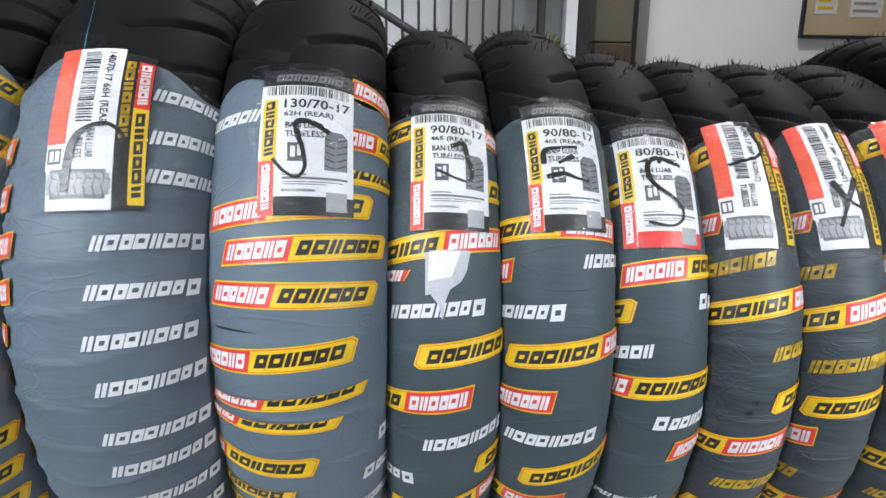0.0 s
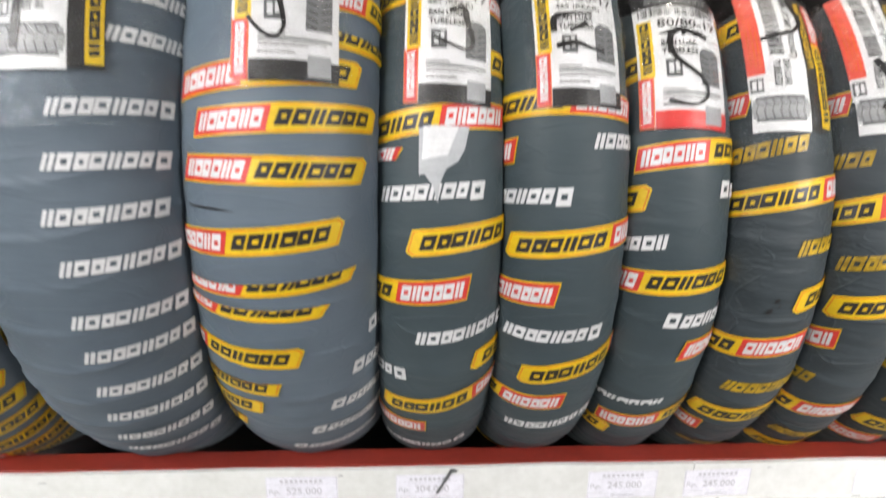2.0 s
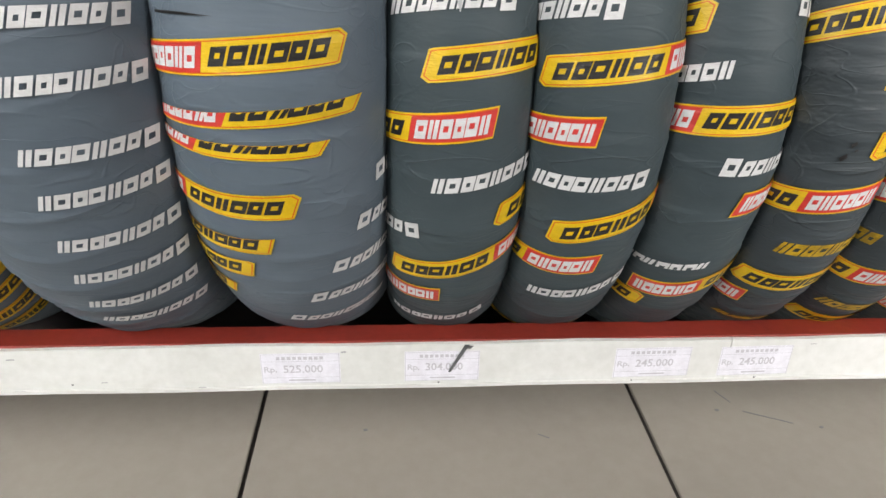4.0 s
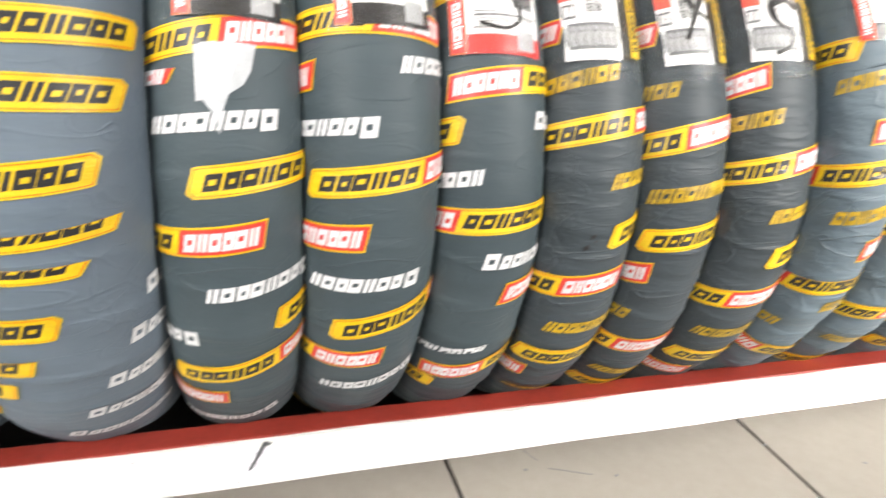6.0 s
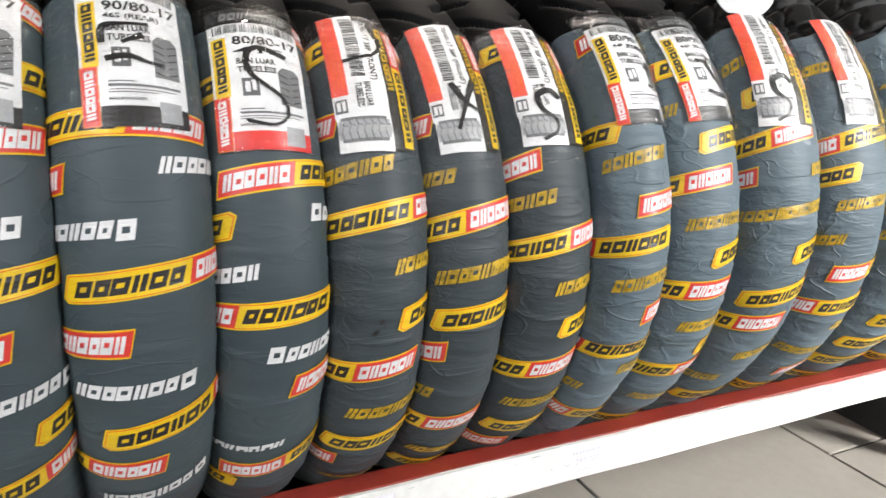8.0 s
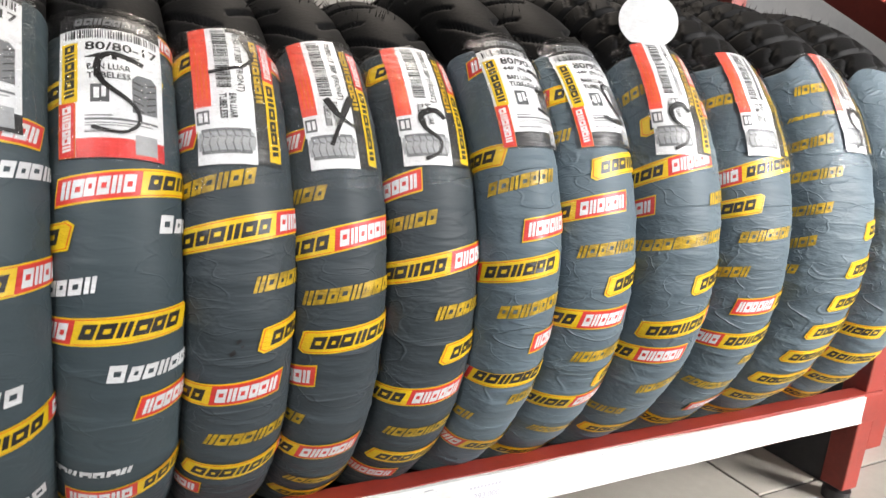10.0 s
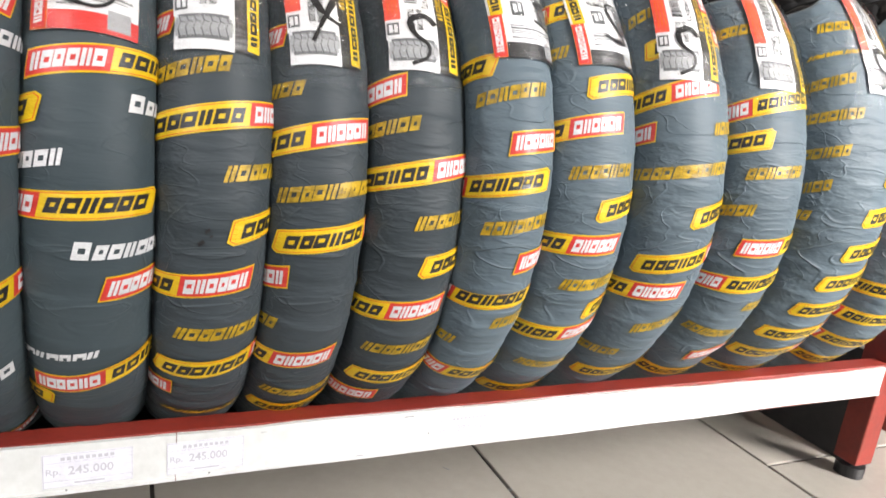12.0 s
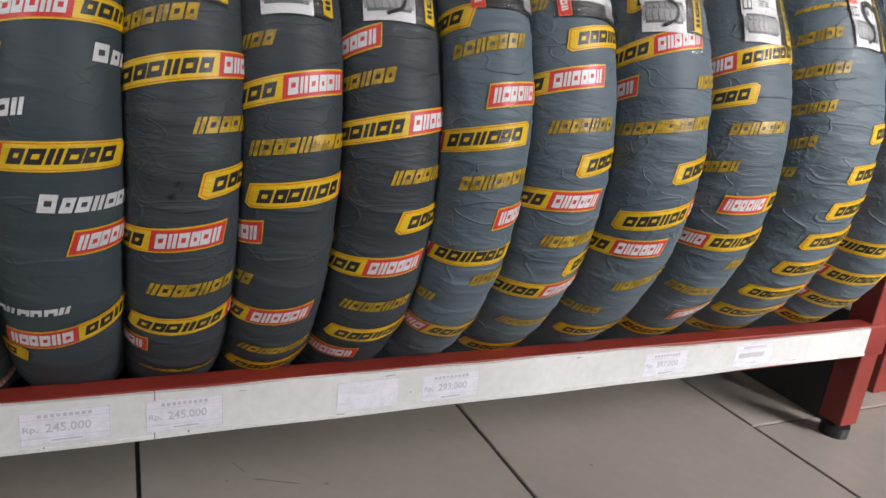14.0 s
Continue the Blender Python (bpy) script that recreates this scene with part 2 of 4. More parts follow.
angle_rail(RAIL_Y, RAIL_Y + 0.0225, RAIL_Z, "front_rail")
angle_rail(0.897, 0.8745, RAIL_Z, "rear_rail")
for lx, ly, top in ((X0, RAIL_Y + 0.004, 0.17), (X0, 0.862, 0.17), (X1, RAIL_Y + 0.004, 0.66), (X1, 0.862, 0.86)):
    leg = box("leg", lx, lx + 0.035, ly, ly + 0.035, 0.022, top, M_RED_STEEL, 0.002, rack)
    bm = bmesh.new()
    tube(bm, (lx + 0.0175, ly + 0.0175, 0.0), (lx + 0.0175, ly + 0.0175, 0.016), 0.019, 28)
    tube(bm, (lx + 0.0175, ly + 0.0175, 0.0155), (lx + 0.0175, ly + 0.0175, 0.03), 0.006, 10)
    part("levelling_foot", from_bm("levelling_foot", bm, M_PLASTIC), leg, "black plastic levelling foot")
bm = bmesh.new()
box_bm(bm, X1 + 0.004, X1 + 0.031, -0.22, 0.22, -0.02, 0.02, 0.002)
bmesh.ops.transform(bm, matrix=Matrix.Translation((0, 0.72, 0.745)) @ Matrix.Rotation(radians(30), 4, "X"), verts=bm.verts)
part("side_brace", from_bm("side_brace", bm, M_RED_STEEL), rack, "sloping red side brace")
# hidden sheet, added so that the floor under the rack falls into shade
shade_sheet = box("shade_sheet", X0 + 0.04, X1 - 0.002, 0.562, 0.860, 0.1065, 0.1095, M_DARK, 0, rack, "unseen dark sheet added under the tyres to shade the floor")
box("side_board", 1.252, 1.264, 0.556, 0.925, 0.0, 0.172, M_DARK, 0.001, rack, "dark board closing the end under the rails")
def warped_strip(a, b, y0, y1, z0, z1, n=40):
    """A thin plastic strip along the rail, a little bowed and wavy as it has come loose."""
    verts, faces = [], []
    for i in range(n + 1):
        x = a + (b - a) * i / n
        sag = 0.0036 * math.exp(-((x - 1.02) / 0.14) ** 2) + 0.0005 * math.sin(x * 23) + 0.0004 * math.sin(x * 51 + 1)
        rise = 0.0020 * math.exp(-((x - 1.06) / 0.12) ** 2) + 0.0004 * math.sin(x * 31 + 2)
        verts += [(x, y0, z0 + rise), (x, y0, z1 - sag), (x, y1, z1 - sag), (x, y1, z0 + rise)]
        if i:
            k = 4 * i
            faces += [(k - 4 + j, k - 4 + (j + 1) % 4, k + (j + 1) % 4, k + j) for j in range(4)]
    faces += [(0, 3, 2, 1), (4 * n, 4 * n + 1, 4 * n + 2, 4 * n + 3)]
    return verts, faces


for a, b in ((X0, 0.3290), (0.3298, X1 - 0.012)):
    body, body_faces = warped_strip(a, b, RAIL_Y - 0.0042, RAIL_Y - 0.0002, 0.1365, 0.1768)
    lip, lip_faces = warped_strip(a, b, RAIL_Y - 0.0056, RAIL_Y - 0.0038, 0.1362, 0.1392)
    for i in range(0, len(lip), 4):
        low = lip[i][2]
        lip[i + 1], lip[i + 2] = (*lip[i + 1][:2], low + 0.003), (*lip[i + 2][:2], low + 0.003)
    part("price_rail", mesh_of("price_rail", body + lip, body_faces + [tuple(len(body) + v for v in f) for f in lip_faces], M_STRIP), rack, "white plastic price rail with scuffs")


# ---- tyres ----
class Shape:
    """A tyre's surface: phi is the angle round the tyre, 0 at the front and growing upwards; s the way over the tread from its middle."""

    def __init__(self, width, radius):
        self.a, self.b, self.radius = width / 2, width * 0.40, radius
        ang = np.linspace(-math.pi, math.pi, 721)
        u, v = self.a * np.sin(ang), self.b * np.cos(ang)
        d = np.concatenate([[0], np.cumsum(np.hypot(np.diff(u), np.diff(v)))])
        self.ang, self.arc = ang, d - d[360]

    def point(self, phi, s, off=0.0):
        al = np.interp(s, self.arc, self.ang)
        nx, nr = np.sin(al) / self.a, np.cos(al) / self.b
        k = np.hypot(nx, nr)
        u = self.a * np.sin(al) + off * nx / k
        r = self.radius - self.b + self.b * np.cos(al) + off * nr / k
        return np.stack([u, -r * np.cos(phi), r * np.sin(phi) + self.radius], axis=-1)


def sheet(rows, cols):
    faces = []
    for i in range(rows - 1):
        for j in range(cols - 1):
            faces.append((i * cols + j, i * cols + j + 1, (i + 1) * cols + j + 1, (i + 1) * cols + j))
    return faces


def casing_mesh(sh, style, rows=300, cols=77):
    """The bare tread, with curved grooves on a road tyre and lugs on a block tyre."""
    phi = np.linspace(radians(30), radians(172), rows)[:, None] * np.ones((1, cols))
    s = np.linspace(sh.arc[0] * 0.98, sh.arc[-1] * 0.98, cols)[None, :] * np.ones((rows, 1))
    half = sh.arc[-1] / 2
    x, y = s / half, phi * sh.radius
    off = np.zeros_like(s)
    if style == "road":
        for side in (1, -1):
            w = (y + side * 0.012 - 0.060 * np.abs(x) ** 1.5 + (0 if side > 0 else 0.045)) / 0.09
            d = np.abs(w - np.round(w)) * 0.09
            on = (x * side > 0.06) & (np.abs(x) < 0.85)
            off -= np.where(on, 0.0065 * np.clip(1.6 - d / 0.0030, 0, 1), 0)
            w2 = w + 0.5 + 0.16 * side * x
            d2 = np.abs(w2 - np.round(w2)) * 0.09
            on2 = (x * side > 0.42) & (np.abs(x) < 0.95)
            off -= np.where(on2, 0.004 * np.clip(1.4 - d2 / 0.0022, 0, 1), 0)
    else:
        w, v = (y + 0.018 * np.sign(x)) / 0.036, x * 2.1
        d1 = np.abs(w - np.round(w)) * 0.036
        d2 = np.abs(v - np.round(v) + 0.12 * np.sin(w * 6.28)) / 2.1 * half
        lug = np.minimum(d1, d2)
        off -= np.where(np.abs(x) < 1.0, 0.005 * np.clip(1.7 - lug / 0.0026, 0, 1), 0)
    return mesh_of("casing", sh.point(phi, s, off).reshape(-1, 3), sheet(rows, cols), M_RUBBER, smooth=True)


def whisker_mesh(sh, rng, count=110):
    verts, faces = [], []
    for _ in range(count):
        phi, s = radians(rng.uniform(66, 122)), rng.uniform(-0.8, 0.8) * sh.arc[-1] / 2
        n = rng.uniform(0.004, 0.009)
        a, b, c = (sh.point(phi + d / sh.radius, s + e, -0.0005) for d, e in ((0, 0.0007), (0.0006, -0.0004), (-0.0006, -0.0004)))
        tip = sh.point(phi + rng.uniform(-0.003, 0.003) / sh.radius, s + rng.uniform(-0.003, 0.003), n)
        k = len(verts)
        verts += [a, b, c, tip]
        faces += [(k, k + 1, k + 3), (k + 1, k + 2, k + 3), (k + 2, k, k + 3), (k, k + 2, k + 1)]
    return mesh_of("whiskers", verts, faces, M_RUBBER)


def film_lift(sh, turn, slant, phase, seed, rough, step=0.0008):
    """The height of the wound film above the tyre, as two functions: with its laps, and the smooth height that clears them."""
    rng = random.Random(seed)
    cross = [(rng.uniform(-60, 60), rng.uniform(60, 230), rng.uniform(0, 6.3)) for _ in range(7)]
    along = [(rng.uniform(60, 170), rng.uniform(-60, 60), rng.uniform(0, 6.3)) for _ in range(5)]

    def puckers(phi, s):
        out = 0.00014 * rough * sum(np.sin(p * s + q * phi * sh.radius + c) for p, q, c in cross) / 2
        return out + 0.00020 * rough * sum(np.sin(p * s + q * phi * sh.radius + c) for p, q, c in along) / 2

    def laps(phi, s):
        w = (phi * sh.radius + slant * s + 0.0022 * np.sin(s * 50 + phase * 90) + phase) / turn
        f = w - np.floor(w)
        return 0.0012 + step * f ** 7 + puckers(phi, s)

    def clear(phi, s):
        return 0.0012 + step + puckers(phi, s)

    return laps, clear


def wrap_mesh(sh, lift, top, ragged, mat, rows=460, cols=57):
    s = np.linspace(sh.arc[0], sh.arc[-1], cols)[None, :] * np.ones((rows, 1))
    k = np.linspace(0, 1, rows)[:, None] * np.ones((1, cols))
    end = top + radians(1.2) * np.sin(s * 38 + ragged) + radians(0.8) * np.sin(s * 95 + 2 * ragged)
    phi = radians(-150) + (end + radians(150)) * k
    off = lift(phi, s)
    off[-1] = 0.0002
    return mesh_of("film_wrap", sh.point(phi, s, off).reshape(-1, 3), sheet(rows, cols), mat, smooth=True)


def make_tyre(x, width, radius, style="road", dark=False, top=45, turn=0.034, slant=0.1, seed=1, label=""):
    rng = random.Random(seed)
    sh = Shape(width, radius)
    zc = RAIL_Z + math.sqrt(radius ** 2 - CRADLE ** 2)
    root = new("motorcycle_tyre")
    root.matrix_basis = pose(x, YC, zc - radius)
    tagged(root, label, "tyre", "tyres on the rack")
    laps, lift = film_lift(sh, turn, slant, 0.01 * seed, seed, (1.0, 1.0, 1.3, 1.7)[dark], 0.0020 if seed == 2 else 0.0008)
    part("casing", casing_mesh(sh, style), root, "black rubber tread")
    tagged(part("moulding_whiskers", whisker_mesh(sh, rng), root, "fine rubber moulding whiskers"), kind="stuff")
    part("film_wrap", wrap_mesh(sh, laps, radians(top), seed, (M_FILM_LIT, M_FILM_TEAL_SHADED, M_FILM_DARK_SHADED, M_FILM_CREASED_LIT)[dark]), root, "grey plastic film wound round the tyre")
    return root, sh, lift


YC, CRADLE = 0.70, 0.175
TYRES = [
    (-0.2799, 0.146, 0.289), (-0.1373, 0.1412, 0.289), (-0.0072, 0.1288, 0.2825), (0.1, 0.0884, 0.2644), (0.1868, 0.088, 0.265),
    (0.2684, 0.0801, 0.2559), (0.3471, 0.0771, 0.2533), (0.42, 0.0738, 0.2524), (0.4987, 0.0843, 0.2524), (0.5735, 0.0735, 0.2647),
    (0.6518, 0.0912, 0.2647), (0.748, 0.0998, 0.272), (0.8463, 0.1055, 0.274), (0.966, 0.134, 0.280), (1.097, 0.128, 0.280),
]


# ---- printing and labels that follow a tyre's surface ----
def text_shape(body, cache={}):
    """The flat outline of a line of text in the built-in font: points with a height of about 1, faces and the width."""
    if body not in cache:
        cu = bpy.data.curves.new("lettering", "FONT")
        cu.body, cu.resolution_u, cu.offset = body, 2, 0.018
        ob = bpy.data.objects.new("lettering", cu)
        scene.collection.objects.link(ob)
        bpy.context.view_layer.update()
        me = ob.evaluated_get(bpy.context.evaluated_depsgraph_get()).to_mesh()
        pts = np.array([v.co[:2] for v in me.vertices])
        faces = [tuple(p.vertices) for p in me.polygons]
        bpy.data.objects.remove(ob)
        pts -= pts.min(axis=0)
        pts /= pts[:, 1].max()
        cache[body] = (pts, faces, pts[:, 0].max())
    return cache[body]


class Patch:
    """Flat artwork in metres (p to the right, q up) laid on a tyre round a point of its surface, or on a plane if there is no tyre."""

    def __init__(self, sh, lift, phi, s, turn):
        self.sh, self.lift, self.phi, self.s = sh, lift, phi, s
        self.c, self.n = math.cos(turn), math.sin(turn)
        self.verts, self.faces, self.index, self.mats = [], [], [], []
        self.window = None

    def place(self, pts, layer):
        p, q = pts[:, 0], pts[:, 1]
        s = self.s + p * self.c - q * self.n
        if self.sh is None:
            return np.stack([s, np.full_like(s, -0.00025 * (layer + 1)), self.phi + p * self.n + q * self.c], axis=-1)
        phi = self.phi + (p * self.n + q * self.c) / self.sh.radius
        return self.sh.point(phi, s, self.lift(phi, s) + 0.00015 + 0.00015 * layer)

    def add(self, pts, faces, mat, layer):
        if mat not in self.mats:
            self.mats.append(mat)
        k = len(self.verts)
        self.verts += [tuple(v) for v in self.place(np.asarray(pts, float), layer)]
        self.faces += [tuple(k + i for i in f) for f in faces]
        self.index += [self.mats.index(mat)] * len(faces)

    def quad(self, a, b, c, d, mat, layer, step=0.0045):
        """A four-sided piece, corners anticlockwise from the lower left, cut small enough to bend with the tyre."""
        a, b, c, d = (np.array(v, float) for v in (a, b, c, d))
        if self.window:
            lo, hi = self.window
            for v in (a, b, c, d):
                v[1] = min(hi, max(lo, v[1]))
            if max(c[1], d[1]) - min(a[1], b[1]) < 1e-5:
                return
        n = max(1, math.ceil(max(np.linalg.norm(b - a), np.linalg.norm(c - d)) / step))
        m = max(1, math.ceil(max(np.linalg.norm(d - a), np.linalg.norm(c - b)) / step))
        u, v = np.meshgrid(np.linspace(0, 1, n + 1), np.linspace(0, 1, m + 1))
        u, v = u.reshape(-1, 1), v.reshape(-1, 1)
        pts = (a * (1 - u) + b * u) * (1 - v) + (d * (1 - u) + c * u) * v
        self.add(pts, sheet(m + 1, n + 1), mat, layer)

    def rect(self, x0, y0, x1, y1, mat, layer, slant=0.0):
        h = y1 - y0
        self.quad((x0, y0), (x1, y0), (x1 + slant * h, y1), (x0 + slant * h, y1), mat, layer)

    def blocks(self, x0, x1, y0, y1, n, mat, layer, slant=0.0, first=0, upright=False):
        """A word mark as plain leaning blocks of its size and colour, each with a slot; upright: the row runs along q instead of p."""
        row0, row1, lo, hi = (y0, y1, x0, x1) if upright else (x0, x1, y0, y1)
        cell, h = (row1 - row0) / n, hi - lo
        w = cell * 0.90

        def bar(a, b, c, d):
            """A bar from a to b along the row and from c to d over the height, as shares of the block."""
            ends = [(row0 + i * cell + a * w + slant * c * h, c), (row0 + i * cell + b * w + slant * c * h, c),
                    (row0 + i * cell + b * w + slant * d * h, d), (row0 + i * cell + a * w + slant * d * h, d)]
            ends = [(r, lo + t * h) for r, t in ends]
            if upright:
                ends = [(t, r) for r, t in (ends[0], ends[3], ends[2], ends[1])]
            self.quad(*ends, mat, layer)

        for i in range(n):
            kind = (i + first) % 4
            if kind == 0:
                bar(0, 1.04, 0.66, 1)
                bar(0, 1.04, 0, 0.34)
                bar(0, 0.32, 0.34, 0.66)
                bar(0.76, 1.04, 0.34, 0.66)
            elif kind == 1:
                bar(0.10, 0.46, 0, 1)
                bar(0.60, 0.92, 0, 1)
            elif kind == 2:
                bar(0, 1.06, 0.60, 1)
                bar(0, 1.06, 0, 0.30)
                bar(0, 0.30, 0.30, 0.60)
                bar(0.78, 1.06, 0.30, 0.60)
            else:
                bar(0.02, 0.94, 0.68, 1)
                bar(0.02, 0.94, 0, 0.40)
                bar(0.02, 0.34, 0.40, 0.68)
                bar(0.64, 0.94, 0.40, 0.68)

    def text(self, body, x, y, height, width, mat, layer, turn=0.0):
        pts, faces, full = text_shape(body)
        pts = pts * (width / full, height)
        c, n = math.cos(turn), math.sin(turn)
        pts = np.stack([x + pts[:, 0] * c - pts[:, 1] * n, y + pts[:, 0] * n + pts[:, 1] * c], axis=-1)
        self.add(pts, faces, mat, layer)

    def stroke(self, pts, width, mat, layer):
        """A felt-pen stroke through the points, thinner at its ends."""
        pts = [np.array(p, float) for p in pts]
        line = []
        for i in range(len(pts) - 1):
            p0, p1, p2, p3 = pts[max(0, i - 1)], pts[i], pts[i + 1], pts[min(len(pts) - 1, i + 2)]
            for t in np.linspace(0, 1, 7)[: 7 if i == len(pts) - 2 else 6]:
                line.append(0.5 * (2 * p1 + (p2 - p0) * t + (2 * p0 - 5 * p1 + 4 * p2 - p3) * t * t + (3 * p1 - p0 - 3 * p2 + p3) * t ** 3))
        line = np.array(line)
        d = np.gradient(line, axis=0)
        d /= np.maximum(1e-9, np.linalg.norm(d, axis=1))[:, None]
        side = np.stack([-d[:, 1], d[:, 0]], axis=-1)
        w = width / 2 * (0.75 + 0.25 * np.sin(np.linspace(0.3, 2.9, len(line)) * 2))[:, None]
        both = np.concatenate([line - side * w, line + side * w])
        n = len(line)
        self.add(both, [(i, i + 1, n + i + 1, n + i) for i in range(n - 1)], mat, layer)

    def mesh(self, name):
        return mesh_of(name, self.verts, self.faces, self.mats, self.index)


RED_LEN, YELLOW_LEN, BAND = 0.050, 0.072, 0.0185


def band_print(pt):
    """The printed band: a red field with a white word mark and a yellow field with a black one, inside an orange and yellow edge."""
    h = BAND / 2
    lean = 0.28
    end = YELLOW_LEN

    def field(x0, x1, inset, mat, layer, cut):
        """A field of the band; its far end is rounded off at the upper corner."""
        y0, y1 = -h + inset, h - inset
        pt.rect(x0, y0, x1 - cut, y1, mat, layer, lean)
        pt.quad((x1 - cut, y0), (x1 - cut * 0.25, y0 + cut * 0.1), (x1 + lean * (y1 - y0), y1 - cut * 0.9), (x1 - cut + lean * (y1 - y0), y1), mat, layer)

    field(-RED_LEN, end, 0.0, I_YELLOW, 0, 0.0038)
    field(-RED_LEN + 0.0010, end - 0.0010, 0.0010, I_ORANGE, 1, 0.0034)
    field(-RED_LEN + 0.0014, -0.0006, 0.0016, I_RED, 2, 0.0002)
    field(-0.0004, end - 0.0016, 0.0016, I_YELLOW, 2, 0.0030)
    pt.blocks(-RED_LEN + 0.0048, -0.0030, -h * 0.58, h * 0.62, 6, I_WHITE, 3, 0.28, 1)
    pt.blocks(0.0040, end - 0.0075, -h * 0.50, h * 0.56, 6, I_BLACK, 3, 0.42, 3)


def word_print(pt, length, mat, big_first=True):
    h = 0.0100
    n = 8 if mat is I_WHITE else 7
    cell = length / n
    if big_first:
        pt.blocks(-length / 2, -length / 2 + cell * 1.15, -h / 2, h * 0.70, 1, mat, 0, 0.2)
        pt.blocks(-length / 2 + cell * 1.25, length / 2, -h / 2, h / 2, n - 1, mat, 0, 0.32, 3)
    else:
        pt.blocks(-length / 2, length / 2, -h / 2, h / 2 + 0.0008, n, mat, 0, 0.4, 3)


def add_prints(root, sh, lift, prints):
    """prints: the kind (capital: upright, small: turned half round), the angle, the millimetres over the tread, the tilt, and how much of its height shows."""
    for kind, phi, s, tilt, lo, hi in prints:
        turned = kind.islower()
        pt = Patch(sh, lift, radians(phi), s / 1000, radians(tilt + (180 if turned else 0)))
        if (lo, hi) != (0, 1):
            lo, hi = (1 - hi, 1 - lo) if turned else (lo, hi)
            full = BAND if kind in "Aa" else 0.0115
            pt.window = (-full / 2 + full * lo, -full / 2 + full * hi)
        if kind in "Aa":
            band_print(pt)
            part("printed_band", pt.mesh("printed_band"), root, "red and yellow printed band")
        elif kind in "Ss":
            word_print(pt, 0.072, I_WHITE)
            part("printed_word_mark", pt.mesh("printed_word_mark"), root, "white printed word mark")
        else:
            word_print(pt, 0.060, I_GOLD, False)
            part("printed_word_mark", pt.mesh("printed_word_mark"), root, "worn gold printed word mark")


MARKS = {
    "hook": [[(0.73, 0.47), (0.56, 0.41), (0.40, 0.40), (0.39, 0.47), (0.45, 0.58), (0.48, 0.70), (0.40, 0.765), (0.27, 0.73), (0.15, 0.65)]],
    "arc": [[(0.26, 0.90), (0.27, 0.78), (0.31, 0.63), (0.44, 0.55), (0.68, 0.51), (0.87, 0.55), (0.97, 0.62)]],
    "check": [[(0.50, 0.41), (0.66, 0.38), (0.70, 0.48), (0.76, 0.60), (0.70, 0.66), (0.52, 0.64), (0.32, 0.59)]],
    "ess": [[(0.79, 0.38), (0.50, 0.33), (0.37, 0.39), (0.41, 0.53), (0.69, 0.67), (0.74, 0.78), (0.58, 0.85), (0.31, 0.82)]],
    "low_ess": [[(0.78, 0.66), (0.62, 0.60), (0.38, 0.64), (0.42, 0.74), (0.64, 0.82), (0.60, 0.91), (0.36, 0.96)]],
    "bee": [[(0.62, 0.34), (0.85, 0.38), (0.90, 0.48), (0.66, 0.53), (0.92, 0.59), (0.88, 0.71), (0.60, 0.69)]],
    "three": [[(0.52, 0.03), (0.70, 0.03), (0.80, 0.06), (0.76, 0.10), (0.81, 0.17), (0.87, 0.25), (0.73, 0.33), (0.46, 0.37), (0.22, 0.39)]],
    "cross": [[(0.40, 0.52), (0.60, 0.66), (0.88, 0.73)], [(0.84, 0.50), (0.62, 0.66), (0.38, 0.85)]],
    "box": [[(0.22, 0.52), (0.24, 0.42), (0.42, 0.40), (0.66, 0.39)], [(0.60, 0.46), (0.40, 0.52)], [(0.24, 0.62), (0.45, 0.60), (0.62, 0.63), (0.78, 0.64)]],
    "enn": [[(0.40, 0.76), (0.62, 0.80), (0.76, 0.78), (0.60, 0.62), (0.56, 0.48), (0.76, 0.46), (0.86, 0.60), (0.84, 0.72)]],
}


